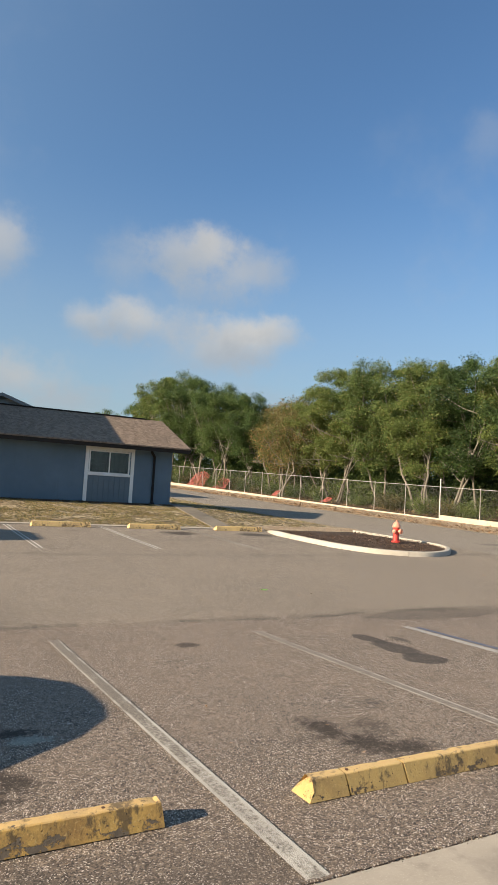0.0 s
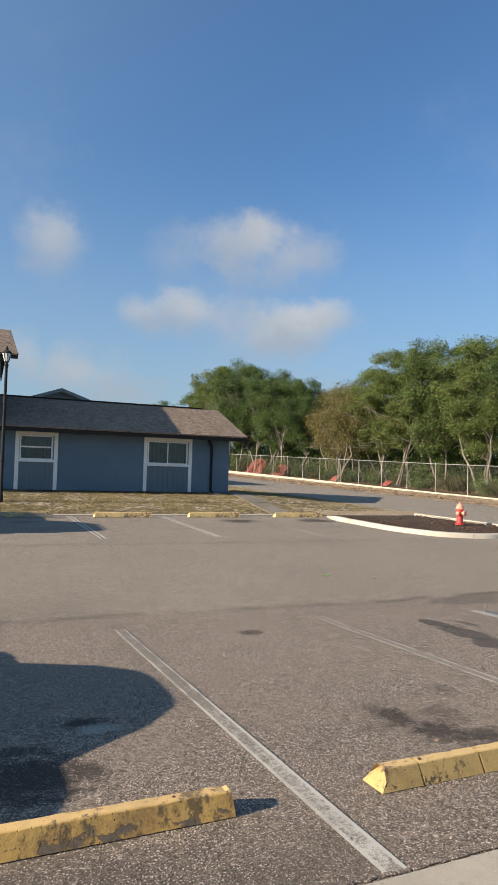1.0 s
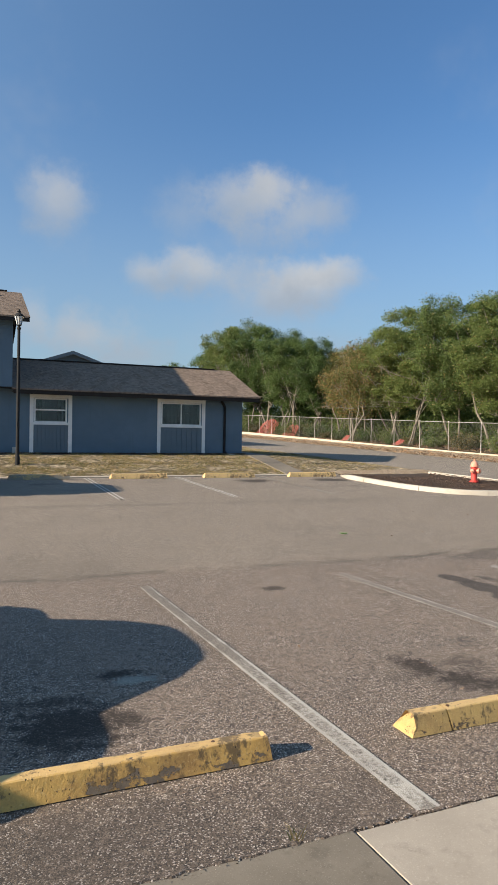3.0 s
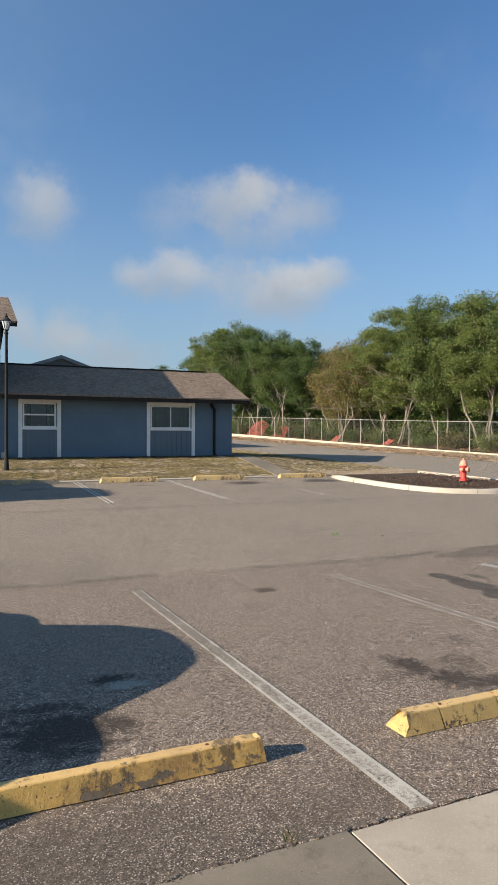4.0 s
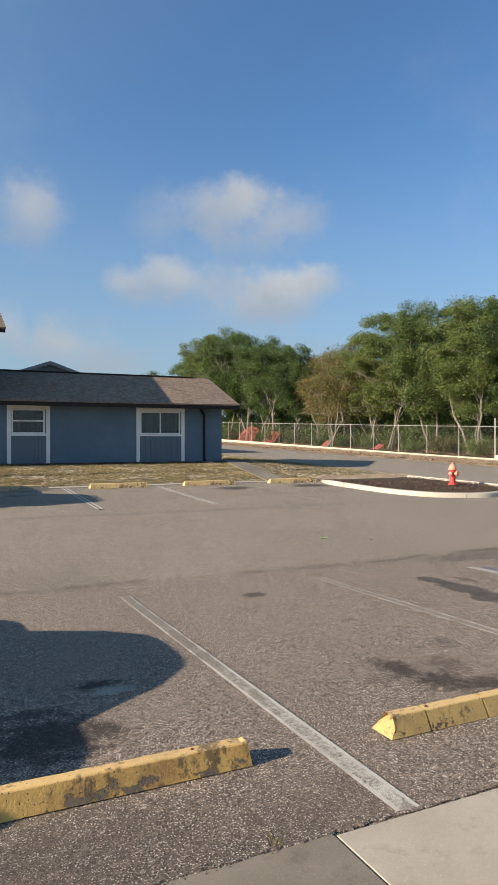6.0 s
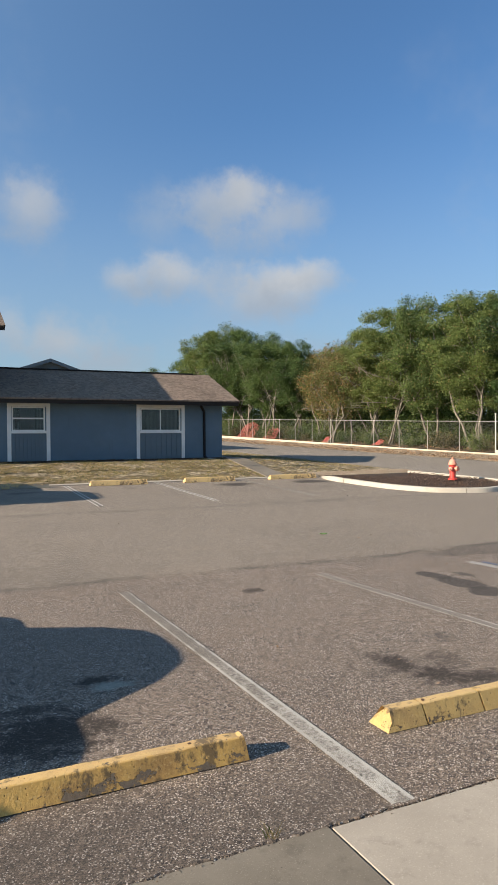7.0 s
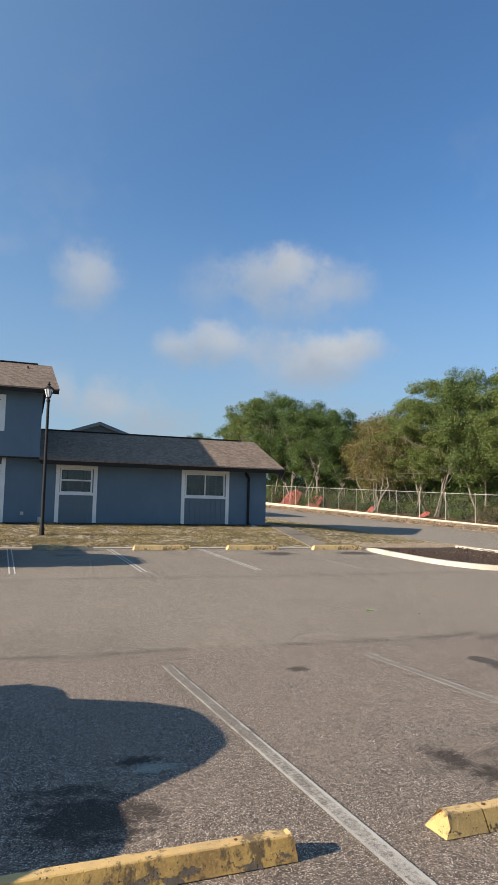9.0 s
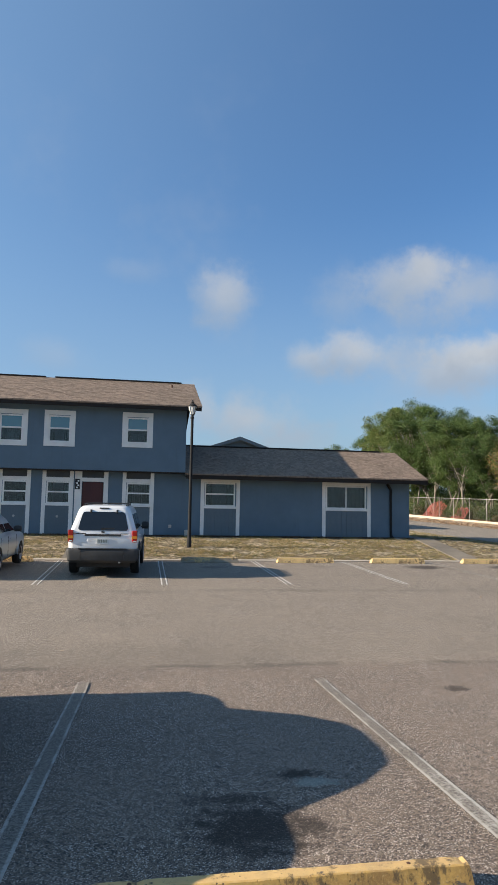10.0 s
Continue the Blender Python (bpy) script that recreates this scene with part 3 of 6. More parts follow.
# ---- ground, lot, road ----
far_x = [-1500, -400, -120, -60, *steps(-40, 60, 4), 90, 200, 600, 1500]
far_y = [-1500, -400, -100, *steps(-40, 120, 4), 200, 500, 1500]
sheet("ground", far_x, far_y, far_field, -0.09, label="rough dry field and soil under everything")
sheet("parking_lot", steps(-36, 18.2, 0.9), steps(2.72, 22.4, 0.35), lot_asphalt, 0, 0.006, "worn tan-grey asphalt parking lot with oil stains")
sheet("road", steps(18.2, 25.2, 0.7), steps(-40, 120, 2), road_asphalt, 0, 0.004, "smooth grey asphalt road beside the lot")
sheet("lawn", steps(-36, 18.0, 0.6), [*steps(22.65, 29, 0.4), *steps(30, 90, 3)], dry_lawn, 0, 0.02, "patchy straw-coloured dry lawn before the house")
sheet("verge", steps(25.2, 29.7, 0.5), steps(-40, 120, 1.5), bare_dirt, 0.01, 0.03, "sandy verge with fallen leaves along the road")
sheet("woodland_floor", steps(29.9, 62, 2), steps(-10, 130, 3), forest_floor, 0.10, 0.08, "leaf-strewn woodland floor behind the fence")
sheet("sand_patch", steps(13.6, 18.0, 0.25), steps(21.7, 23.3, 0.2), bare_dirt, 0.045, 0.03, "sandy bare soil between lawn and planting island")
sheet("rear_yard", steps(-36, 18.0, 3), steps(-40, -1.6, 3), dry_lawn, -0.01, 0.02, "dry lawn behind the walkway")


def lot_strip(name, x0, x1, y0, y1, mat, thick, label, bevel=0.004, lift=0.0):
    """A flat slab laid with the slope of the lot."""
    bm = bmesh.new()
    pts = [(x0, y0), (x1, y0), (x1, y1), (x0, y1)]
    top = [bm.verts.new((x, y, ground_z(x, y) + lift)) for x, y in pts]
    low = [bm.verts.new((x, y, ground_z(x, y) + lift - thick)) for x, y in pts]
    bm.faces.new(top)
    bm.faces.new(low[::-1])
    for i in range(4):
        bm.faces.new((low[i], low[(i + 1) % 4], top[(i + 1) % 4], top[i]))
    ob = part(name, bm, mat, bevel=bevel)
    return tagged(ob, label, "paving", kind="structure")


lot_strip("walkway_slab_1", 1.886, 5.6, -1.6, 2.74, pale_concrete, 0.12, "pale concrete walkway slab beside the parking lot", lift=0.007)
lot_strip("walkway_slab_2", 5.62, 18.0, -1.6, 2.74, pale_concrete, 0.12, "pale concrete walkway slab beside the parking lot", lift=0.012)
lot_strip("walkway_slab_3", -1.8, 1.875, -1.6, 2.76, grey_concrete, 0.12, "dirty grey concrete walkway slab", lift=0.007)
lot_strip("walkway_slab_4", -36, -1.82, -1.6, 2.76, grey_concrete, 0.12, "dirty grey concrete walkway slab", lift=0.008)
# broken asphalt lip along the slabs
rng = np.random.default_rng(11)
lip = [(x, 2.745 + rng.normal() * 0.014, ground_z(x, 2.7) + 0.006) for x in np.arange(-2.5, 6, 0.012)]
flakes("asphalt_crumbs", lip, 0.007, lot_asphalt, "crumbled asphalt edge along the concrete walkway", "gravel", 0.8)
# ragged raised lip of the asphalt over the slabs
verts, faces = [], []
lip_x = np.arange(-3.0, 6.4, 0.016)
for x in lip_x:
    cut = 2.752 + 0.020 * noise.noise((x * 3.1, 1, 0)) + 0.014 * noise.noise((x * 17, 4, 0)) + 0.008 * noise.noise((x * 55, 9, 0))
    z = ground_z(x, 2.75)
    up = 0.013 + 0.005 * noise.noise((x * 9, 2, 5))
    verts += [(x, cut + 0.006, z - 0.02), (x, cut, z + up - 0.006), (x, cut + 0.008, z + up), (x, cut + 0.035, z + 0.005), (x, cut + 0.09, z - 0.006)]
for i in range(len(lip_x) - 1):
    for k in range(4):
        faces.append((5 * i + k, 5 * i + 5 + k, 5 * i + 6 + k, 5 * i + 1 + k))
tagged(raw("asphalt_edge", verts, faces, lot_asphalt), "ragged raised edge of asphalt along the walkway", "paving", kind="structure")
# concrete edging between lot and lawn
for k, (x0, x1) in enumerate([(-36, -1.3), (-1.28, 3.4), (3.42, 8.2), (8.22, 13.62)]):
    lot_strip("kerb_edging_%d" % (k + 1), x0, x1, 22.40, 22.62, pale_concrete, 0.2, "flush concrete edging between asphalt and lawn", lift=0.03)


def path_strip(name, a0, a1, y0, y1, width, mat, label, lift=0.02, n=14):
    """A walk that runs from (a0, y0) to (a1, y1), laid on the ground, with thickness."""
    bm = bmesh.new()
    rows = []
    for i in range(n + 1):
        u = i / n
        y, x = y0 + (y1 - y0) * u, a0 + (a1 - a0) * u
        rows.append([bm.verts.new((x + s * width, y, ground_z(x + s * width, y) + lift - d)) for s, d in ((0, 0.15), (0, 0), (1, 0), (1, 0.15))])
    for r, q in zip(rows, rows[1:]):
        for k in range(4):
            bm.faces.new((r[k], r[(k + 1) % 4], q[(k + 1) % 4], q[k]))
    bm.faces.new(rows[0])
    bm.faces.new(rows[-1][::-1])
    return tagged(part(name, bm, mat), label, "paving", kind="structure")


path_strip("walkway_side", 11.55, 12.65, 22.66, 31.5, 0.85, grey_concrete, "grey concrete side walk along the house", 0.03)
path_strip("walkway_side_far", 12.65, 12.65, 31.52, 60, 0.85, grey_concrete, "grey concrete side walk along the house", 0.03)
path_strip("walkway_house", -1.95, -1.95, 22.66, 28.0, 0.95, grey_concrete, "concrete walk from the lot to the red door", 0.03)
path_strip("road_edging", 18.0, 18.0, 22.6, 90, 0.16, grey_concrete, "concrete ribbon along the road", 0.012, 30)


# ---- stall lines ----
def stall_line(x, y0, y1, width, mat, label, lift=0.004, turn=0.0):
    verts, faces = [], []
    ys = steps(y0, y1, 0.35)
    mid = (y0 + y1) / 2
    for y in ys:
        for s in (-0.5, 0.5):
            verts.append((s * width, y - mid, ground_z(x, y) + lift))
    for i in range(len(ys) - 1):
        faces.append((2 * i, 2 * i + 1, 2 * i + 3, 2 * i + 2))
    me = bpy.data.meshes.new("stall_line")
    me.from_pydata(verts, [], faces)
    me.materials.append(mat)
    ob = new("stall_line", me)
    ob.location, ob.rotation_euler = (x, mid, 0), (0, 0, radians(turn))
    return tagged(ob, label, "road marking", "stall lines", "structure")


# x, turn, far end, paint
NEAR_LINES = [(-5.55, -1.9, 8.2, faint_paint), (-2.95, -1.9, 8.2, faint_paint), (-0.47, -2.6, 8.3, edge_paint), (2.34, -0.6, 8.2, line_paint),
              (5.07, 0.5, 8.1, edge_paint), (7.43, -0.6, 7.85, solid_paint), (10.0, -0.6, 8.2, faint_paint), (12.6, -0.6, 8.2, faint_paint)]
for x, turn, end, paint in NEAR_LINES:
    stall_line(x, 2.765, end, 0.135, paint, "faded white stall line on asphalt" if paint is faint_paint else "worn white stall line on asphalt", 0.008, turn)
stall_line(7.60, 5.0, 7.75, 0.10, blue_paint, "faded blue accessible-stall line on asphalt", 0.008)
for x in (-11.05, -8.02, -4.99, -1.95, 1.06, 4.08, 7.10, 10.12):
    stall_line(x, 16.6, 22.35, 0.15, faint_paint if x > 9 else far_paint, "worn white double-edged stall line on asphalt", 0.010, -1.5 if x > 0 else -0.4)


# ---- wheel stops ----
def stop_mesh(bm, x0, x1, tilt0, tilt1, seed, w=0.10, h=0.120, top=0.115):
    """One length of a concrete wheel stop, with chipped edges."""
    f = -w
    prof = [(f, 0), (f + 0.010, h * 0.25), (f + 0.024, h * 0.62), (f + 0.036, h * 0.95), (f + 0.043, h), (f + 0.078, h + 0.001), (f + top, h), (f + top + 0.008, h * 0.94), (w * 0.8, h * 0.4), (w, 0)]
    rings = []
    n = max(3, round((x1 - x0) / 0.035))
    for i in range(n + 1):
        u = i / n
        ring = []
        for y, z in prof:
            x = x0 + (x1 - x0) * u
            if i == 0:
                x += tilt0 * z
            if i == n:
                x -= tilt1 * z
            q = noise.noise_vector((x * 11 + seed, y * 14, z * 14)) * 0.0028
            if z > h * 0.8:
                q.z -= max(0.0, noise.noise((x * 13 + seed, y * 12, 5)) - 0.34) * 0.05
            ring.append(bm.verts.new((x + q.x, y + q.y, max(z + q.z, 0) if z > 0 else 0)))
        rings.append(ring)
    k = len(prof)
    for a, c in zip(rings, rings[1:]):
        for i in range(k):
            bm.faces.new((a[i], a[(i + 1) % k], c[(i + 1) % k], c[i]))
    bm.faces.new(rings[0][::-1])
    bm.faces.new(rings[-1])


def wheel_stop(x0, x1, y, mat, label, pieces, seed, tilt=(0.2, 0.2), w=0.10, group="wheel stops", h=0.120):
    mid = (x0 + x1) / 2
    cuts = [x0, *pieces, x1]
    slope = (lot_z(y + 0.1) - lot_z(y - 0.1)) / 0.2
    ob = thing("wheel_stop", label, "wheel stop", group, pose(mid, y, lot_z(y) + 0.006, math.degrees(math.atan(slope)), 0, 0))
    for i, (a, c) in enumerate(zip(cuts, cuts[1:])):
        bm = bmesh.new()
        stop_mesh(bm, a - mid + (0.007 if i else 0), c - mid - (0.007 if i < len(cuts) - 2 else 0),
                  tilt[0] if i == 0 else (-0.18), tilt[1] if i == len(cuts) - 2 else 0.16, seed + i, w, h)
        part("block" if len(cuts) == 2 else "broken_piece", bm, mat, ob, smooth_it=True, sharp=22)
    for x in (x0 + 0.32, x1 - 0.32):
        part("steel_pin", lathe([(0.011, h - 0.03), (0.011, h + 0.004), (0.008, h + 0.006)], 8, None, pose(x - mid, -w + 0.078, 0)), rusty, ob)
    return ob


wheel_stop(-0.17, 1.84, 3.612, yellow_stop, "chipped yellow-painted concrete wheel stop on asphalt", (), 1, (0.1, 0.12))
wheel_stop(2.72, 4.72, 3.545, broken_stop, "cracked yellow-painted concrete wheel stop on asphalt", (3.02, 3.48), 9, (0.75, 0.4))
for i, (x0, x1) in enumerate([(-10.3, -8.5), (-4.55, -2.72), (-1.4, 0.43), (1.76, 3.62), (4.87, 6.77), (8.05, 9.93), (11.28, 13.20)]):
    wheel_stop(x0, x1, 22.05 - 0.01 * i, grey_stop if i == 3 else pale_stop, "worn grey concrete wheel stop with yellow paint traces" if i == 3 else "pale yellow concrete wheel stop by the lawn, tops painted as if lit", (), 20 + i, (0.3, 0.3), 0.12, "wheel stops by the lawn", 0.16)

# ---- planting island with kerb ----
CTRL = [Vector(v) for v in ((13.5, 22.1), (13.12, 20.9), (13.05, 19.0), (13.18, 17.3), (13.75, 15.98), (14.75, 15.34), (15.6, 15.32), (16.4, 15.7), (17.18, 16.5), (17.45, 17.6), (17.35, 19.5), (17.15, 21.4))]


def curve_point(u):
    """Smooth curve through the control points, u from 0 to 1."""
    s = u * (len(CTRL) - 1)
    i = min(int(s), len(CTRL) - 2)
    f = s - i
    p0, p1, p2, p3 = CTRL[max(i - 1, 0)], CTRL[i], CTRL[i + 1], CTRL[min(i + 2, len(CTRL) - 1)]
    return 0.5 * (2 * p1 + (p2 - p0) * f + (2 * p0 - 5 * p1 + 4 * p2 - p3) * f * f + (3 * p1 - p0 - 3 * p2 + p3) * f ** 3)


island = thing("planting_island", "mulched planting island with a pale concrete kerb", "planter")
PROF = [(0.0, -0.06), (0.012, 0.10), (0.035, 0.135), (0.07, 0.145), (0.16, 0.145), (0.175, 0.12), (0.175, -0.06)]
for k in range(7):
    bm = bmesh.new()
    rings = []
    for i in range(13):
        u = (k + i / 12 * 0.994) / 7
        c, t = curve_point(u), (curve_point(min(u + 0.003, 1)) - curve_point(max(u - 0.003, 0))).normalized()
        inward = Vector((-t.y, t.x))
        rise = min(1.0, u * 9 + 0.25) if u < 0.1 else 1.0
        ring = []
        for d, z in PROF:
            q = c + inward * d
            ring.append(bm.verts.new((q.x, q.y, ground_z(q.x, q.y) + (z * rise if z > 0 else z) + 0.004 * noise.noise((q.x * 3, q.y * 3, z)))))
        rings.append(ring)
    for a, c in zip(rings, rings[1:]):
        for i in range(len(PROF)):
            bm.faces.new((a[i], a[(i + 1) % len(PROF)], c[(i + 1) % len(PROF)], c[i]))
    bm.faces.new(rings[0][::-1])
    bm.faces.new(rings[-1])
    part("kerb_stone", bm, kerb_concrete, island, smooth_it=True)
bm = bmesh.new()
OUT = [curve_point(i / 60) for i in range(61)]
centre = Vector((15.3, 19.2))
rings = []
for s in (0.03, 0.3, 0.6, 0.85, 0.985):
    rings.append([bm.verts.new((centre.x + (q.x - centre.x) * s, centre.y + (q.y - centre.y) * s,
                                ground_z(*(centre + (q - centre) * s)) + 0.06 + 0.09 * (1 - s) + 0.02 * noise.noise((q.x * s * 3, q.y * s * 3, 1)))) for q in OUT])
for a, c in zip(rings, rings[1:]):
    for i in range(60):
        bm.faces.new((a[i], a[i + 1], c[i + 1], c[i]))
    bm.faces.new((a[60], a[0], c[0], c[60]))
bm.faces.new(rings[0])
part("mulch", bm, mulch_bed, island, "dark brown wood mulch", smooth_it=True)
chips = []
for _ in range(7000):
    q = centre + (OUT[rng.integers(0, 61)] - centre) * (0.95 * math.sqrt(rng.random()))
    chips.append((q.x, q.y, ground_z(q.x, q.y) + 0.075 + 0.09 * (1 - min(1, (q - centre).length / 3.5)) + rng.random() * 0.02))
flakes("mulch_chips", chips, 0.024, chip_wood, "loose dark mulch chips in the island", "mulch", 0.35, slim=0.35)


def hydrant():
    """Fire hydrant: flange, barrel, bonnet, nozzles, bolts."""
    hx, hy = 15.98, 17.75
    h = thing("fire_hydrant", "red fire hydrant with a faded orange bonnet in mulch", "fire hydrant", at=pose(hx, hy, ground_z(hx, hy) + 0.13, 0, 0, 25))
    bm = lathe([(0.15, 0), (0.15, 0.035), (0.105, 0.045), (0.098, 0.10), (0.098, 0.40), (0.115, 0.42), (0.115, 0.455), (0.10, 0.47), (0.105, 0.51)], 24)
    part("barrel", bm, hydrant_red, h, smooth_it=True)
    bm = lathe([(0.145, 0.505), (0.145, 0.535), (0.125, 0.55), (0.118, 0.60), (0.088, 0.655), (0.045, 0.685), (0.03, 0.69), (0.028, 0.735), (0.018, 0.745)], 24)
    part("bonnet", bm, hydrant_pink, h, "sun-faded orange bonnet", smooth_it=True)
    side = [(0.055, 0.08), (0.055, 0.13), (0.078, 0.135), (0.078, 0.185), (0.06, 0.20), (0.022, 0.205), (0.022, 0.23)]
    for ang, k, name in ((-90, 1.15, "pumper_cap"), (0, 0.8, "nozzle_cap"), (180, 0.8, "nozzle_cap")):
        m = pose(0, 0, 0.375, 0, 0, ang) @ pose(0, 0, 0, 0, 90, 0) @ Matrix.Diagonal((k, k, 1, 1))
        part(name, lathe(side, 16, None, m), hydrant_pink, h, "sun-faded orange cap", smooth_it=True)
    for a in range(8):
        m = pose(0.13 * math.cos(a * math.tau / 8), 0.13 * math.sin(a * math.tau / 8), 0.03)
        part("bolt", lathe([(0.014, 0), (0.014, 0.025), (0.009, 0.03)], 6, None, m), hydrant_red, h)


hydrant()


# ---- apartment building ----
def pierced(x0, x1, z0, z1, holes, y, thick):
    """A wall along x with real openings, its outer face at y."""
    xs = sorted({x0, x1, *[v for h in holes for v in h[:2]]})
    zs = sorted({z0, z1, *[v for h in holes for v in h[2:]]})
    bm = bmesh.new()
    grid = {}

    def vert(i, j):
        if (i, j) not in grid:
            grid[i, j] = bm.verts.new((xs[i], y, zs[j]))
        return grid[i, j]
    for i in range(len(xs) - 1):
        for j in range(len(zs) - 1):
            cx, cz = (xs[i] + xs[i + 1]) / 2, (zs[j] + zs[j + 1]) / 2
            if not any(a < cx < b and c < cz < d for a, b, c, d in holes):
                bm.faces.new((vert(i, j), vert(i + 1, j), vert(i + 1, j + 1), vert(i, j + 1)))
    ext = bmesh.ops.extrude_face_region(bm, geom=bm.faces[:])
    bmesh.ops.translate(bm, verts=[v for v in ext["geom"] if isinstance(v, bmesh.types.BMVert)], vec=(0, thick, 0))
    return bm


def frame_bars(x0, x1, z0, z1, w, y0, y1):
    """Four bars round an opening."""
    return boxes((x0, x1, y0, y1, z1 - w, z1), (x0, x1, y0, y1, z0, z0 + w), (x0, x0 + w, y0, y1, z0 + w, z1 - w), (x1 - w, x1, y0, y1, z0 + w, z1 - w))


def groove_panel(parent, x0, x1, z0, z1, y, n):
    """Vertical boards with open joints, each board a piece on one shared mesh."""
    back = part("board_panel", boxes((x0, x1, y - 0.002, y + 0.008, z0, z1)), siding_blue, parent, "vertical slate-blue boards")
    d = (x1 - x0) / n
    first = part("board", boxes((-d / 2 + 0.008, d / 2 - 0.008, -0.02, 0.0, z0, z1)), siding_blue, parent)
    for i in range(n):
        ob = first if i == 0 else new("board", first.data)
        ob.parent, ob.location = parent, (x0 + (i + 0.5) * d, y - 0.001, 0)


def window(parent, x0, x1, z0, z1, y, kind, drape, upper=False):
    """Glazing in the opening x0..x1, z0..z1 of a wall whose face is at y."""
    w = part("window", frame_bars(x0, x1, z0, z1, 0.055, y - 0.012, y + 0.06), white_trim, parent)
    a, b2, c, d = x0 + 0.055, x1 - 0.055, z0 + 0.055, z1 - 0.055
    if kind == "slider":
        mid = (a + b2) / 2
        part("sash_bar", boxes((mid - 0.02, mid + 0.02, y + 0.0, y + 0.045, c, d)), white_trim, w)
        panes = [(a, mid - 0.02, c, d, 0.02), (mid + 0.02, b2, c, d, 0.035)]
    else:
        mid = (c + d) / 2 + 0.02
        part("sash_bar", boxes((a, b2, y - 0.004, y + 0.045, mid - 0.03, mid + 0.03)), white_trim, w)
        panes = [(a, b2, mid + 0.03, d, 0.02), (a, b2, c, mid - 0.03, 0.035)]
    for (p0, p1, q0, q1, dy) in panes:
        ob = part("pane", boxes((p0, p1, y + dy, y + dy + 0.006, q0, q1)), sky_reflection_glass if upper and q0 > mid else glass, w)
        ob.visible_shadow = False
    # folds of the curtain
    verts, faces = [], []
    n = 44
    for i in range(n + 1):
        x = a + (b2 - a) * i / n
        fold = 0.018 * math.sin(i * 1.3 + x) + 0.01 * math.sin(i * 0.47)
        verts += [(x, y + 0.13 + fold, c), (x, y + 0.13 + fold, d)]
    for i in range(n):
        faces.append((2 * i, 2 * i + 2, 2 * i + 3, 2 * i + 1))
    if drape == "half":
        keep = [f for i, f in enumerate(faces) if i < n * 0.22 or i > n * 0.72]
    else:
        keep = faces
    cur = raw("curtain", verts, keep, curtain if drape != "screen" else screen_grey, w, True)
    return w


def downspout(parent, x, y, z0, z1):
    bm = boxes((x - 0.045, x + 0.045, y - 0.10, y - 0.02, z0 + 0.12, z1 - 0.28))
    vs = box(bm, -0.045, 0.045, -0.04, 0.04, 0, 0.36)
    bmesh.ops.transform(bm, matrix=pose(x, y - 0.06, z1 - 0.34, 48, 0, -55), verts=vs)
    vs = box(bm, -0.045, 0.045, -0.04, 0.04, 0, 0.30)
    bmesh.ops.transform(bm, matrix=pose(x, y - 0.04, z0 + 0.16, 115, 0, 0), verts=vs)
    part("downspout", bm, black_metal, parent, "black metal downspout", bevel=0.008)


def shingle_roof(x0, x1, ye, ze, yr, zr, mat, parent, name="roof"):
    """A roof slope of overlapping shingle courses from the eave (ye, ze) to the ridge (yr, zr)."""
    n = max(6, round(math.hypot(yr - ye, zr - ze) / 0.145))
    tabs = max(4, round((x1 - x0) / 0.32))
    verts, faces = [], []
    rr = random.Random(int(abs(ze) * 100 + abs(ye) * 10))
    for k in range(n):
        u0, u1 = k / n, (k + 1.12) / n
        ya, za = ye + (yr - ye) * u0, ze + (zr - ze) * u0
        yb, zb = ye + (yr - ye) * min(u1, 1), ze + (zr - ze) * min(u1, 1)
        shift = rr.random()
        for i in range(tabs):
            a = x0 + (x1 - x0) * max(0, (i - shift) / (tabs - 1))
            c = x0 + (x1 - x0) * min(1, (i + 1 - shift) / (tabs - 1))
            if c - a < 0.02:
                continue
            t = 0.006 + rr.random() * 0.007
            o = len(verts)
            verts += [(a, ya, za + t), (c - 0.006, ya, za + t), (c - 0.006, yb, zb + 0.002), (a, yb, zb + 0.002), (a, ya, za - 0.004), (c - 0.006, ya, za - 0.004)]
            faces += [(o, o + 1, o + 2, o + 3), (o + 4, o + 5, o + 1, o)]
    # solid deck under the courses
    o = len(verts)
    verts += [(x0, ye, ze - 0.002), (x1, ye, ze - 0.002), (x1, yr, zr - 0.002), (x0, yr, zr - 0.002), (x0, ye, ze - 0.05), (x1, ye, ze - 0.05), (x1, yr, zr - 0.05), (x0, yr, zr - 0.05)]
    faces += [(o, o + 1, o + 2, o + 3), (o + 7, o + 6, o + 5, o + 4), (o, o + 4, o + 5, o + 1), (o + 1, o + 5, o + 6, o + 2), (o + 3, o + 2, o + 6, o + 7), (o, o + 3, o + 7, o + 4)]
    return raw(name, verts, faces, mat, parent)


def gable_end(x, thick, y0, y1, z0, ze, yr, zr):
    """End wall with a peak, in the plane x."""
    poly = [(y0, z0), (y1, z0), (y1, ze), (yr, zr), (y0, ze)]
    bm = bmesh.new()
    a = [bm.verts.new((x, y, z)) for y, z in poly]
    c = [bm.verts.new((x - thick, y, z)) for y, z in poly]
    bm.faces.new(a)
    bm.faces.new(c[::-1])
    for i in range(5):
        bm.faces.new((a[i], a[(i + 1) % 5], c[(i + 1) % 5], c[i]))
    return bm


house = thing("apartment_building", "slate-blue stucco apartment building with brown shingle roofs", "building")
YW, BASE, SOFFIT = 28.5, 0.62, 3.16
WX1 = 12.20
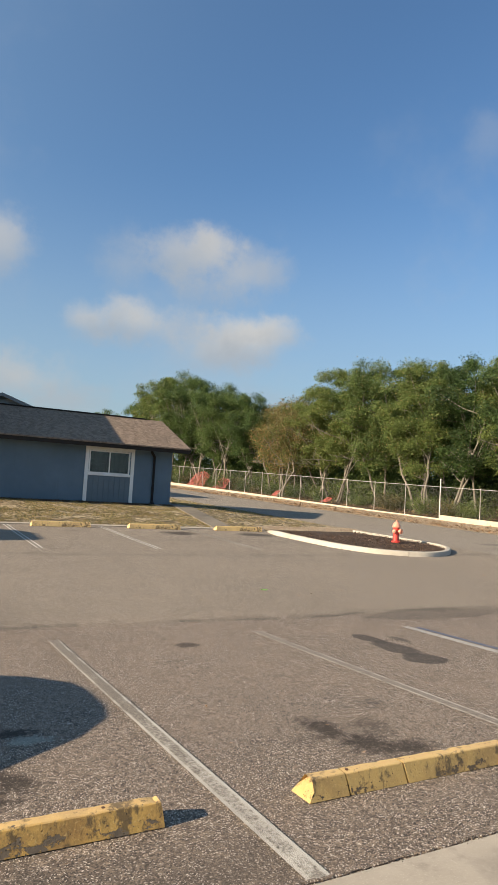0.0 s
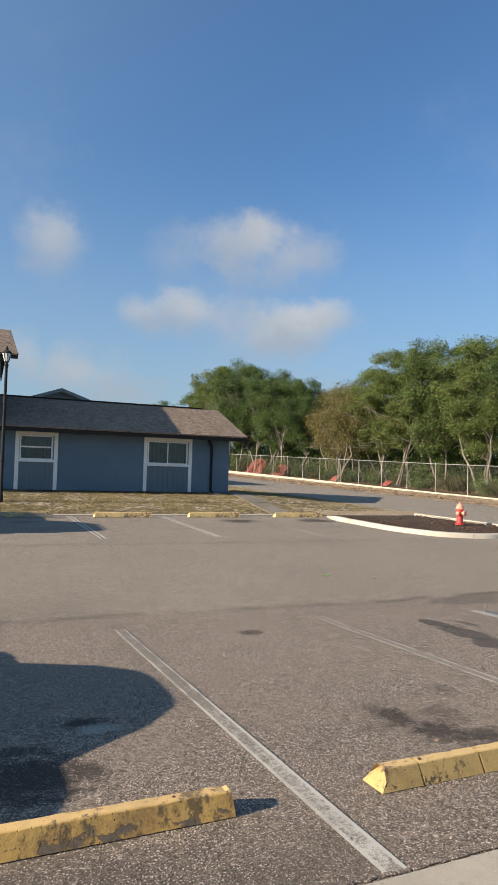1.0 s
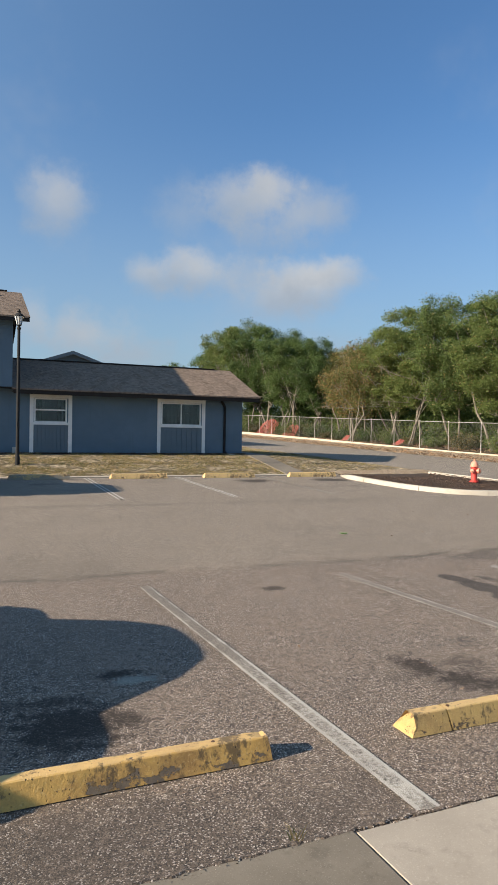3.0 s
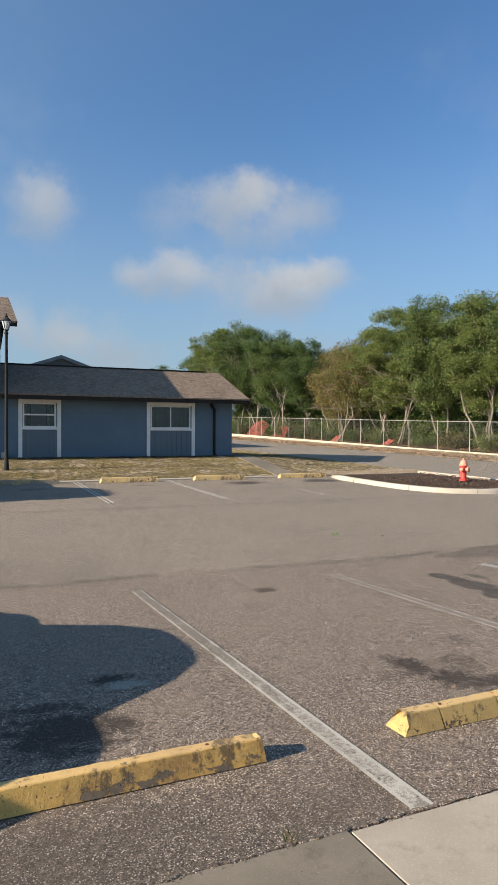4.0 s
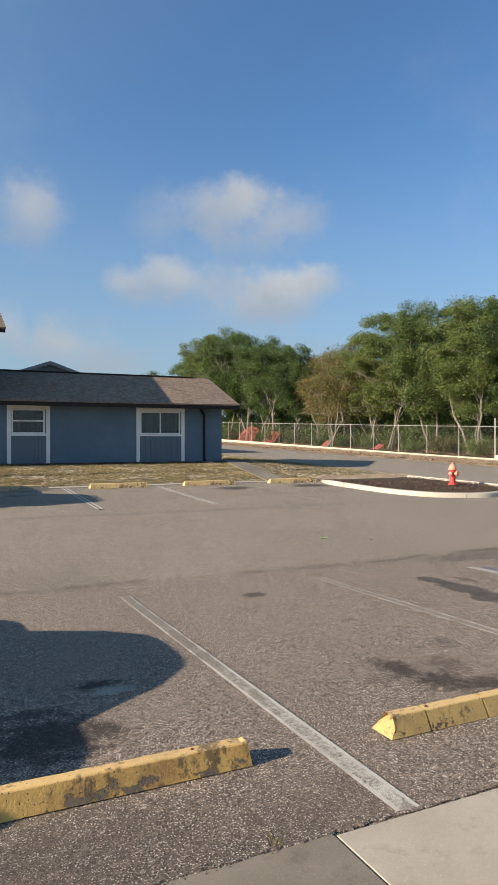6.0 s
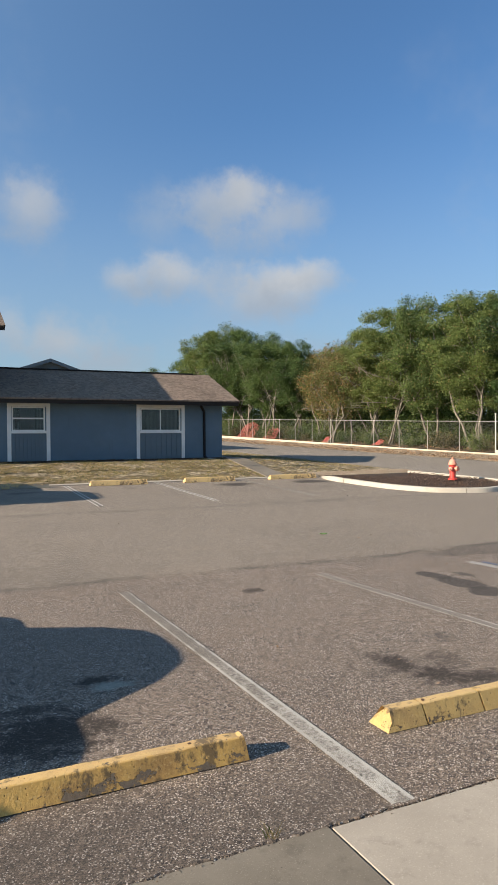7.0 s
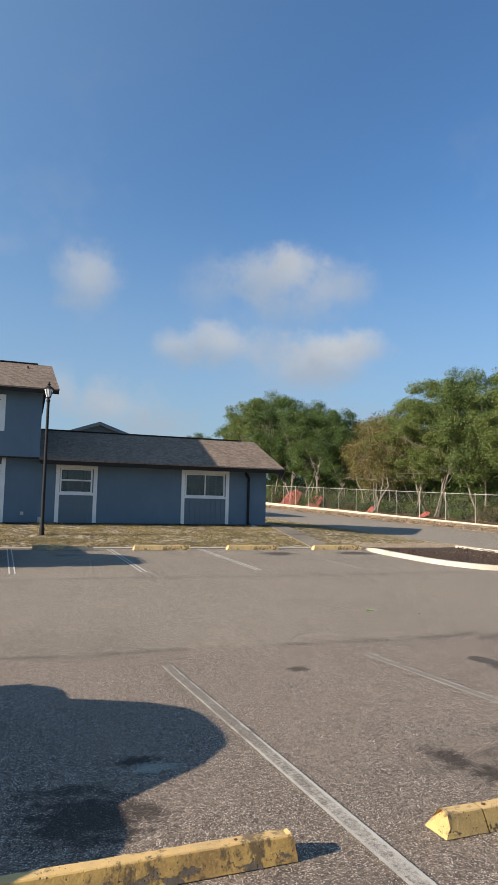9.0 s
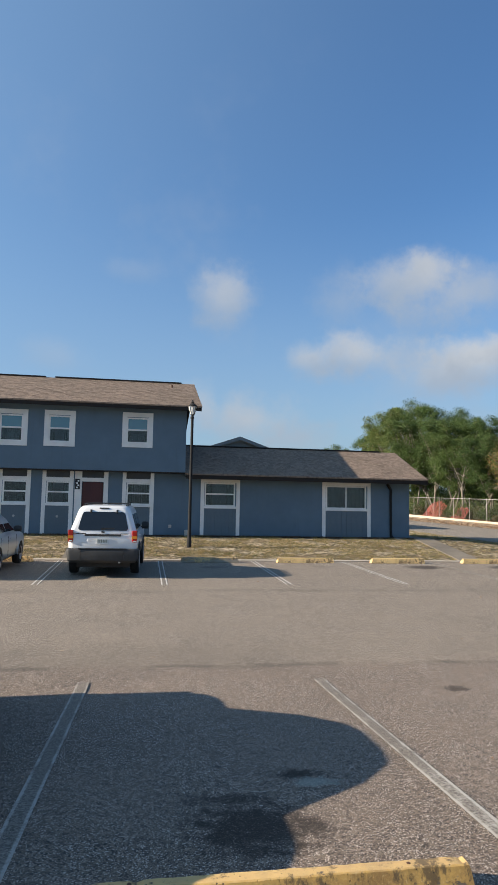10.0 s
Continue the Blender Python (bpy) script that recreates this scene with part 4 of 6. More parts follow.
# low wing front wall, and the ground floor of the tall part in the same plane
LOW_WIN = [(3.19, 4.47, 1.97, 2.95, "hung", "half"), (8.42, 10.22, 1.96, 2.94, "slider", "full")]
TALL_WIN = [(-0.02, 0.96, 1.97, 2.86, "hung", "screen"), (-3.18, -2.26, 1.97, 2.86, "hung", "half"), (-4.86, -3.92, 1.97, 2.86, "hung", "screen"),
            (-9.0, -8.06, 1.97, 2.86, "hung", "half"), (-12.2, -11.2, 1.97, 2.86, "hung", "full")]
DOOR = (-1.80, -0.94, BASE, 2.87)
holes = [w[:4] for w in LOW_WIN + TALL_WIN] + [DOOR]
part("wall", pierced(-26, WX1, BASE - 0.25, SOFFIT + 0.12, holes, YW, 0.2), slate_stucco, house)
part("wall", gable_end(WX1, 0.2, YW + 0.2, 34.6, BASE - 0.25, SOFFIT + 0.08, 31.55, 4.62), slate_stucco, house)
part("wall", boxes((-26, WX1, 34.6, 34.8, BASE - 0.25, SOFFIT + 0.12)), slate_stucco, house)
part("foundation", boxes((-26, WX1 + 0.02, YW - 0.03, YW + 0.1, BASE - 0.3, BASE + 0.135)), brown_fascia, house, "dark strip at the wall foot")
part("floor_slab", boxes((-26, WX1 - 0.2, YW + 0.2, 34.6, BASE - 0.1, BASE + 0.02)), room_dark, house)
part("ceiling_board", boxes((-26, WX1 - 0.2, YW + 0.2, 34.6, SOFFIT + 0.02, SOFFIT + 0.08)), room_dark, house)
for x0, x1, z0, z1, kind, drape in LOW_WIN + TALL_WIN:
    low = x0 > 2
    o0, o1 = (x0 - 0.17, x1 + 0.20) if low else (x0 - 0.17, x1 + 0.13)
    w = window(house, x0, x1, z0, z1, YW, kind, drape)
    top = SOFFIT - 0.03 if low else SOFFIT + 0.14
    tw = 0.15
    part("trim", boxes((o0, o0 + tw, YW - 0.035, YW + 0.002, BASE + 0.1, top), (o1 - tw, o1, YW - 0.035, YW + 0.002, BASE + 0.1, top),
                       (o0 + tw, o1 - tw, YW - 0.03, YW + 0.002, z1 + 0.005, (top if low else z1 + 0.16))), white_trim, w, bevel=0.004)
    part("sill", boxes((o0 + tw - 0.02, o1 - tw + 0.02, YW - 0.075, YW + 0.002, z0 - 0.09, z0 + 0.005)), white_trim, w, bevel=0.006)
    groove_panel(w, o0 + tw, o1 - tw, BASE + 0.1, z0 - 0.09, YW - 0.006, 9 if kind == "hung" else 8)
    if not low:
        part("head_panel", boxes((o0 + tw, o1 - tw, YW - 0.012, YW + 0.002, z1 + 0.16, top)), dark_panel, w)
    if -4 < x0 < -2 or x0 < -4.5:
        part("hose_tap", lathe([(0.05, 0), (0.05, 0.05), (0.03, 0.07), (0.03, 0.10)], 10, None, pose((x0 + x1) / 2, YW - 0.02, 1.45, 90)), galvanised, w)
door = part("door", boxes((DOOR[0] + 0.02, DOOR[1] - 0.02, YW + 0.05, YW + 0.095, BASE + 0.02, DOOR[3] - 0.02)), red_door_paint, house, "dark red panel door")
for pz in ((0.85, 1.35), (1.5, 2.05), (2.2, 2.7)):
    for px in ((DOOR[0] + 0.12, -1.42), (-1.32, DOOR[1] - 0.12)):
        part("door_panel", boxes((px[0], px[1], YW + 0.042, YW + 0.052, pz[0], pz[1])), red_door_paint, door, bevel=0.004)
part("door_knob", lathe([(0.012, 0), (0.012, 0.04), (0.03, 0.05), (0.03, 0.07), (0.015, 0.085)], 12, None, pose(DOOR[0] + 0.10, YW + 0.05, 1.65, 90)), galvanised, door)
part("door_trim", boxes((-2.08, -1.80, YW - 0.035, YW + 0.01, BASE + 0.1, SOFFIT + 0.14), (-0.94, -0.76, YW - 0.035, YW + 0.01, BASE + 0.1, SOFFIT + 0.14),
                        (-1.80, -0.94, YW - 0.03, YW + 0.01, DOOR[3], DOOR[3] + 0.16)), white_trim, house, bevel=0.004)
part("door_head_panel", boxes((-1.80, -0.94, YW - 0.014, YW + 0.002, DOOR[3] + 0.16, SOFFIT + 0.14)), dark_panel, house)
sign = part("unit_sign", boxes((-2.07, -1.87, YW - 0.06, YW - 0.036, 2.55, 2.97)), black_plastic, house, "small dark unit plaque")
for k in range(4):
    part("sign_bar", boxes((-2.02 + 0.05 * (k % 2), -1.95 + 0.05 * (k % 2), YW - 0.066, YW - 0.059, 2.59 + k * 0.09, 2.65 + k * 0.09)), white_trim, sign)
# low wing roof
part("fascia", boxes((2.35, 12.76, 27.83, 27.87, 3.06, 3.26)), brown_fascia, house, bevel=0.005)
part("soffit", boxes((2.35, 12.74, 27.87, YW + 0.02, 3.15, 3.17)), brown_fascia, house)
shingle_roof(2.3, 12.78, 27.80, 3.27, 31.55, 4.74, shingle, house)
shingle_roof(2.3, 12.78, 35.30, 3.27, 31.55, 4.74, shingle, house)
part("ridge_cap", boxes((2.3, 11.95, 31.46, 31.64, 4.74, 4.79)), brown_fascia, house, bevel=0.01)
for s in (1, -1):
    bm = bmesh.new()
    vs = [bm.verts.new(v) for v in ((12.72, 31.55 - s * 3.75, 3.05), (12.72, 31.55, 4.52), (12.72, 31.55, 4.72), (12.72, 31.55 - s * 3.75, 3.25))]
    f = bm.faces.new(vs)
    ext = bmesh.ops.extrude_face_region(bm, geom=[f])
    bmesh.ops.translate(bm, verts=[v for v in ext["geom"] if isinstance(v, bmesh.types.BMVert)], vec=(0.04, 0, 0))
    part("rake_board", bm, brown_fascia, house)
downspout(house, 11.33, YW, BASE + 0.08, 3.16)
block = part("splash_block", slab([(-0.12, -0.55), (0.16, -0.55), (0.10, 0), (-0.08, 0)], 0, 0.07, pose(11.42, 28.38, 0.70, 4, 0, 8)), kerb_concrete, bevel=0.012)
tagged(block, "pale concrete splash block on the lawn", "splash block")
# upper storey, jutting over the ground floor
UY, UB, UT, UX1 = 28.05, 3.32, 6.02, 2.32
UP_WIN = [(-0.09, 0.78, 4.45, 5.49), (-3.14, -2.30, 4.40, 5.46), (-5.0, -4.13, 4.38, 5.44), (-9.2, -8.3, 4.4, 5.46), (-12.4, -11.5, 4.4, 5.46)]
part("upper_wall", pierced(-26, UX1, UB, UT, UP_WIN, UY, 0.2), slate_stucco, house)
part("upper_wall", gable_end(UX1, 0.2, UY + 0.2, 34.6, UB, UT, 31.4, 7.45), slate_stucco, house)
part("upper_wall", boxes((-26, UX1, 34.6, 34.8, UB, UT)), slate_stucco, house)
part("jetty_floor", boxes((-26, UX1, UY + 0.01, 34.6, UB - 0.04, UB + 0.05)), brown_fascia, house)
part("upper_ceiling", boxes((-26, UX1 - 0.2, UY + 0.2, 34.6, 5.95, 6.0)), room_dark, house)
for i, (x0, x1, z0, z1) in enumerate(UP_WIN):
    w = window(house, x0, x1, z0, z1, UY, "hung", ("full", "half", "full", "half", "full")[i], True)
    part("trim", frame_bars(x0 - 0.18, x1 + 0.18, z0 - 0.17, z1 + 0.21, 0.185, UY - 0.035, UY + 0.002), white_trim, w, bevel=0.004)
    part("sill", boxes((x0 - 0.03, x1 + 0.03, UY - 0.05, UY + 0.01, z0 - 0.03, z0 + 0.01)), white_trim, w)
part("fascia", boxes((-26, 2.88, 27.52, 27.56, 5.80, 5.98)), brown_fascia, house, bevel=0.005)
part("soffit", boxes((-26, 2.86, 27.56, UY + 0.02, 5.93, 5.95)), brown_fascia, house)
shingle_roof(-26, 2.90, 27.50, 5.99, 31.35, 7.60, shingle, house)
shingle_roof(-26, 2.90, 35.20, 5.99, 31.35, 7.60, shingle, house)
part("ridge_cap", boxes((-3.35, 2.30, 31.26, 31.44, 7.60, 7.65)), brown_fascia, house, bevel=0.01)
part("ridge_cap", boxes((-12, -3.75, 31.26, 31.44, 7.60, 7.65)), brown_fascia, house, bevel=0.01)
part("vent_pipe", lathe([(0.04, 0), (0.04, 0.2), (0.035, 0.21)], 12, None, pose(1.83, 30.5, 7.15)), rusty, house)
for s in (1, -1):
    bm = bmesh.new()
    f = bm.faces.new([bm.verts.new(v) for v in ((2.84, 31.35 - s * 3.85, 5.79), (2.84, 31.35, 7.40), (2.84, 31.35, 7.59), (2.84, 31.35 - s * 3.85, 5.98))])
    ext = bmesh.ops.extrude_face_region(bm, geom=[f])
    bmesh.ops.translate(bm, verts=[v for v in ext["geom"] if isinstance(v, bmesh.types.BMVert)], vec=(0.04, 0, 0))
    part("rake_board", bm, brown_fascia, house)
part("utility_box", boxes((2.38, 2.56, YW - 0.16, YW, 0.72, 0.98)), galvanised, house, "small grey utility box", bevel=0.01)
part("wall_outlet", boxes((1.72, 1.84, YW - 0.05, YW, 1.05, 1.18)), galvanised, house, bevel=0.01)

# house behind, only its dark gable shows over the ridge
rear = thing("rear_house", "distant house with a dark gable behind the roof", "building")
bm = bmesh.new()
f = bm.faces.new([bm.verts.new(v) for v in ((1.2, 44, 0.6), (12.9, 44, 0.6), (12.9, 44, 4.45), (7.07, 44, 6.45), (1.2, 44, 4.45))])
ext = bmesh.ops.extrude_face_region(bm, geom=[f])
bmesh.ops.translate(bm, verts=[v for v in ext["geom"] if isinstance(v, bmesh.types.BMVert)], vec=(0, 9, 0))
part("wall", bm, slate_stucco, rear)
for s in (1, -1):
    bm = bmesh.new()
    f = bm.faces.new([bm.verts.new(v) for v in ((7.07, 43.6, 6.45), (7.07, 43.6, 6.62), (7.07 + s * 6.4, 43.6, 4.40), (7.07 + s * 6.4, 43.6, 4.23))])
    ext = bmesh.ops.extrude_face_region(bm, geom=[f])
    bmesh.ops.translate(bm, verts=[v for v in ext["geom"] if isinstance(v, bmesh.types.BMVert)], vec=(0, 9.8, 0))
    part("roof_slope", bm, shingle, rear)
    bm = bmesh.new()
    f = bm.faces.new([bm.verts.new(v) for v in ((7.07, 43.55, 6.40), (7.07, 43.55, 6.60), (7.07 + s * 6.4, 43.55, 4.38), (7.07 + s * 6.4, 43.55, 4.18))])
    ext = bmesh.ops.extrude_face_region(bm, geom=[f])
    bmesh.ops.translate(bm, verts=[v for v in ext["geom"] if isinstance(v, bmesh.types.BMVert)], vec=(0, 0.04, 0))
    part("rake_board", bm, siding_blue, rear)


# ---- lamp post ----
def lamp_post():
    lx, ly = 2.31, 25.3
    z = ground_z(lx, ly)
    l = thing("lamp_post", "black metal lamp post with a frosted lantern on the lawn", "street lamp", at=pose(lx, ly, z))
    part("pole", lathe([(0.085, -0.05), (0.085, 0.25), (0.072, 0.28), (0.062, 0.5), (0.058, 1.4), (0.05, 4.72), (0.07, 4.74), (0.07, 4.80), (0.045, 4.82), (0.05, 4.88)], 16), black_metal, l, smooth_it=True)
    part("lantern_glass", lathe([(0.075, 4.885), (0.155, 5.17), (0.155, 5.19)], 8), lamp_glass, l, "frosted white lantern glass")
    part("lantern_base", lathe([(0.05, 4.86), (0.085, 4.87), (0.085, 4.89), (0.05, 4.90)], 8), black_metal, l)
    for a in range(8):
        c, s = math.cos(a * math.tau / 8), math.sin(a * math.tau / 8)
        bm = bmesh.new()
        bmesh.ops.create_cube(bm, size=1, matrix=Matrix.Diagonal((0.014, 0.014, 0.31, 1)))
        bmesh.ops.transform(bm, matrix=Matrix.Translation((0.117 * c, 0.117 * s, 5.03)) @ Vector((c * 0.08, s * 0.08, 0.285)).to_track_quat("Z", "Y").to_matrix().to_4x4(), verts=bm.verts)
        part("lantern_rib", bm, black_metal, l)
    part("lantern_roof", lathe([(0.175, 5.185), (0.175, 5.205), (0.13, 5.25), (0.07, 5.30), (0.045, 5.31), (0.045, 5.34), (0.065, 5.355), (0.03, 5.38), (0.02, 5.43), (0.004, 5.45)], 16), black_metal, l, smooth_it=True)
    part("access_plate", boxes((-0.03, 0.03, -0.092, -0.05, 1.3, 1.5)), black_metal, l)


lamp_post()


# ---- vehicles ----
def loft(levels, seg=5, bm=None):
    """Stacks rounded plan outlines (z, y0, y1, half width, corner radius) into a closed skin."""
    bm = bm or bmesh.new()
    rings = []
    for z, y0, y1, hw, r in levels:
        pts = []
        for cx, cy, a0 in ((hw - r, y1 - r, 0), (-hw + r, y1 - r, 90), (-hw + r, y0 + r, 180), (hw - r, y0 + r, 270)):
            for k in range(seg + 1):
                a = radians(a0 + 90 * k / seg)
                pts.append((cx + r * math.cos(a), cy + r * math.sin(a)))
        rings.append([bm.verts.new((x, y, z)) for x, y in pts])
    n = len(rings[0])
    for a, c in zip(rings, rings[1:]):
        for i in range(n):
            bm.faces.new((a[i], a[(i + 1) % n], c[(i + 1) % n], c[i]))
    bm.faces.new(rings[0][::-1])
    bm.faces.new(rings[-1])
    return bm


def on_plane(origin, right, up):
    """Matrix that lays (x, y) shapes on a plane, with z outward."""
    r, u = Vector(right).normalized(), Vector(up)
    n = r.cross(u).normalized()
    u = n.cross(r)
    m = Matrix((r, u, n)).transposed().to_4x4()
    m.translation = Vector(origin)
    return m


def wheel(parent, x, y, r, side, width=0.21):
    """Tyre with a spoked rim; side is +1 on the right of the car."""
    m = pose(x, y, r) @ pose(0, 0, 0, 0, 90 * side, 0)
    tyre = part("wheel", lathe([(r * 0.62, -width / 2), (r * 0.93, -width / 2), (r, -width / 2 + 0.03), (r, width / 2 - 0.03), (r * 0.93, width / 2), (r * 0.64, width / 2), (r * 0.62, width / 2 - 0.09)], 28, None, m), rubber, parent, smooth_it=True)
    part("rim", lathe([(r * 0.62, width / 2 - 0.06), (r * 0.62, width / 2 + 0.004), (r * 0.56, width / 2 - 0.005), (r * 0.5, width / 2 - 0.05), (r * 0.2, width / 2 - 0.045), (r * 0.12, width / 2 - 0.02), (r * 0.05, width / 2 - 0.015)], 28, None, m), alloy, tyre, smooth_it=True)
    for k in range(5):
        bm = boxes((r * 0.15, r * 0.57, -0.03, 0.03, width / 2 - 0.04, width / 2 - 0.008))
        bmesh.ops.transform(bm, matrix=m @ pose(0, 0, 0, 0, 0, 72 * k), verts=bm.verts)
        part("spoke", bm, alloy, tyre)


def well(parent, s, x, y, z, r, rim, paint):
    """Flat dark disc drawn as the shaded wheel well under a raised arch, on the side s of the car."""
    sweep = [radians(-5 + 190 * i / 18) for i in range(19)]
    # the body has no recess: the disc's dark colour supplies its shade
    bm = slab([(r * math.cos(a), max(r * math.sin(a), -0.03)) for a in sweep], -0.03, 0.004, on_plane((s * x, y, z), (0, s, 0), (0, 0, 1)))
    part("wheel_well_shade_disc", bm, rubber, parent)
    ring = [(rim * math.cos(a), rim * math.sin(a)) for a in sweep] + [(r * math.cos(a), r * math.sin(a)) for a in sweep[::-1]]
    part("wheel_arch", slab(ring, -0.03, 0.012, on_plane((s * x, y, z), (0, s, 0), (0, 0, 1))), paint, parent)


def suv():
    """White boxy SUV, seen from behind. Local y runs forward from the rear bumper."""
    c = thing("suv", "white parked SUV with grey bumpers and roof rack", "car", "cars parked by the lawn", at=pose(-0.53, 17.92, ground_z(-0.5, 19.3) - 0.005, 1.33, 0, -3.6) @ Matrix.Diagonal((0.965, 1, 1.03, 1)))
    part("body", loft([(0.50, 0.10, 4.28, 0.84, 0.12), (0.60, 0.06, 4.33, 0.885, 0.14), (0.80, 0.05, 4.35, 0.90, 0.16), (0.98, 0.06, 4.33, 0.895, 0.18), (1.06, 0.08, 4.25, 0.875, 0.2), (1.10, 0.11, 4.1, 0.85, 0.22)]), white_car, c, smooth_it=True)
    part("cabin", loft([(1.05, 0.075, 3.25, 0.865, 0.12), (1.12, 0.085, 3.15, 0.855, 0.13), (1.58, 0.235, 2.55, 0.70, 0.16), (1.67, 0.275, 2.35, 0.655, 0.2), (1.715, 0.34, 2.2, 0.59, 0.22), (1.73, 0.48, 2.0, 0.45, 0.22)]), white_car, c, smooth_it=True)
    part("lower_cladding", loft([(0.42, 0.12, 4.25, 0.66, 0.1), (0.46, 0.07, 4.3, 0.885, 0.12), (0.56, 0.05, 4.34, 0.905, 0.14), (0.62, 0.05, 4.34, 0.905, 0.14)]), grey_plastic, c, "grey plastic lower cladding", smooth_it=True)
    part("rear_bumper", loft([(0.34, 0.02, 0.5, 0.84, 0.08), (0.40, -0.05, 0.5, 0.90, 0.10), (0.60, -0.08, 0.5, 0.925, 0.11), (0.66, -0.06, 0.5, 0.925, 0.11), (0.685, -0.02, 0.5, 0.90, 0.11)]), grey_plastic, c, "grey plastic rear bumper", smooth_it=True)
    part("bumper_step", boxes((-0.62, 0.62, -0.075, 0.05, 0.675, 0.692)), black_plastic, c)
    for x in (-0.55, 0.55):
        part("bumper_end", boxes((x - 0.006, x + 0.006, -0.085, -0.07, 0.42, 0.66)), black_plastic, c)
    back = on_plane((0, 0.086, 1.12), (1, 0, 0), (0, 0.15, 0.46))
    part("rear_window", slab(rounded([(-0.66, 0.0), (0.66, 0.0), (0.545, 0.475), (-0.545, 0.475)], 0.09), -0.01, 0.010, back), car_glass, c, "dark tinted rear window")
    part("third_brake_light", slab(rounded([(-0.13, 0), (0.13, 0), (0.13, 0.035), (-0.13, 0.035)], 0.012), 0, 0.02, on_plane((0, 0.268, 1.64), (1, 0, 0), (0, 0.06, 0.09))), black_plastic, c)
    for x in (-0.34, 0.34):
        part("hinge", boxes((x - 0.022, x + 0.022, 0.20, 0.26, 1.545, 1.63)), black_plastic, c, bevel=0.006)
    part("wiper", boxes((-0.06, 0.30, 0.085, 0.105, 1.155, 1.18), (-0.04, 0.04, 0.07, 0.10, 1.13, 1.16)), black_plastic, c)
    part("handle_strip", boxes((-0.47, 0.47, 0.035, 0.07, 0.985, 1.035)), grey_plastic, c, bevel=0.01)
    part("badge", slab([(0.052 * math.cos(a * math.tau / 16), 0.022 * math.sin(a * math.tau / 16)) for a in range(16)], 0, 0.02, on_plane((0, 0.07, 1.085), (1, 0, 0), (0, 0.05, 0.5))), black_plastic, c)
    part("plate_recess", slab(rounded([(-0.40, 0), (0.40, 0), (0.36, 0.21), (-0.36, 0.21)], 0.03), 0, 0.006, on_plane((0, 0.052, 0.765), (1, 0, 0), (0, 0, 1))), white_car, c)
    plate = part("licence_plate", boxes((-0.155, 0.155, 0.025, 0.04, 0.79, 0.945)), plate_white, c, "white licence plate", bevel=0.004)
    for k in range(6):
        part("plate_bar", boxes((-0.13 + k * 0.044, -0.098 + k * 0.044, 0.02, 0.028, 0.83, 0.905)), plate_ink, plate)
    for x0, x1 in ((-0.70, -0.44), (0.46, 0.66)):
        part("name_strip", boxes((x0, x1, 0.045, 0.054, 1.035, 1.055)), black_plastic, c)
    for s in (-1, 1):
        lamp = part("tail_light", boxes((s * 0.825 - 0.065, s * 0.825 + 0.065, 0.025, 0.20, 0.84, 1.13)), red_lens, c, "red tail light", bevel=0.02)
        part("turn_signal", boxes((s * 0.825 - 0.067, s * 0.825 + 0.067, 0.02, 0.19, 0.925, 0.995)), amber_lens, lamp, "amber signal")
        part("reversing_light", boxes((s * 0.825 - 0.04, s * 0.825 + 0.05, 0.02, 0.19, 0.855, 0.88)), plate_white, lamp)
        side = on_plane((s * 0.858, 0, 1.12), (0, s, 0), (-s * 0.155, 0, 0.46))
        for y0, y1, in ((0.30, 0.98), (1.05, 1.92), (1.98, 2.72)):
            t = 0.14 if y0 < 0.5 else 0.05
            poly = [(s * y0, 0.03), (s * y1, 0.03), (s * (y1 - (0.28 if y1 > 2.5 else 0.04)), 0.42), (s * (y0 + t), 0.42)]
            if s < 0:
                poly = poly[::-1]
            part("side_window", slab(rounded(poly, 0.04), -0.01, 0.012, side), car_glass, c)
        part("pillar_trim", boxes((s * 0.905 - 0.004, s * 0.905 + 0.004, 0.4, 3.9, 0.66, 0.72)), grey_plastic, c)
        mir = part("wing_mirror", loft([(1.06, 2.62, 2.74, 0.09, 0.04), (1.12, 2.58, 2.78, 0.11, 0.05), (1.22, 2.60, 2.78, 0.105, 0.05), (1.26, 2.63, 2.76, 0.07, 0.04)]), black_plastic, c, "black wing mirror", smooth_it=True)
        mir.location.x = s * 0.985
        part("mirror_arm", boxes((s * 0.90 - 0.06, s * 0.90 + 0.06, 2.66, 2.72, 1.09, 1.13)), black_plastic, c)
        rail = bmesh.new()
        box(rail, s * 0.56 - 0.013, s * 0.56 + 0.013, 0.55, 2.0, 1.752, 1.774)
        for y in (0.55, 1.27, 1.98):
            box(rail, s * 0.56 - 0.02, s * 0.56 + 0.02, y - 0.045, y + 0.045, 1.66, 1.76)
        part("roof_rail", rail, black_plastic, c, "black roof rail", bevel=0.008)
        for y in (0.88, 3.45):
            wheel(c, s * 0.815, y, 0.365, s, 0.22)
            well(c, s, 0.912, y, 0.375, 0.405, 0.455, grey_plastic)
        part("door_handle", boxes((s * 0.905 - 0.02, s * 0.905 + 0.02, 1.15, 1.36, 0.95, 0.985)), white_car, c, bevel=0.008)
    for y in (0.85, 1.7):
        part("roof_bar", boxes((-0.56, 0.56, y - 0.02, y + 0.02, 1.764, 1.784)), black_plastic, c, bevel=0.006)
    part("windscreen", slab(rounded([(-0.74, 0.0), (0.74, 0.0), (0.60, 0.72), (-0.60, 0.72)], 0.06), -0.01, 0.012, on_plane((0, 3.16, 1.13), (-1, 0, 0), (0, -0.60, 0.46))), car_glass, c)
    part("exhaust", lathe([(0.03, 0), (0.03, 0.3)], 12, None, pose(0.45, 0.28, 0.36, 90)), galvanised, c)
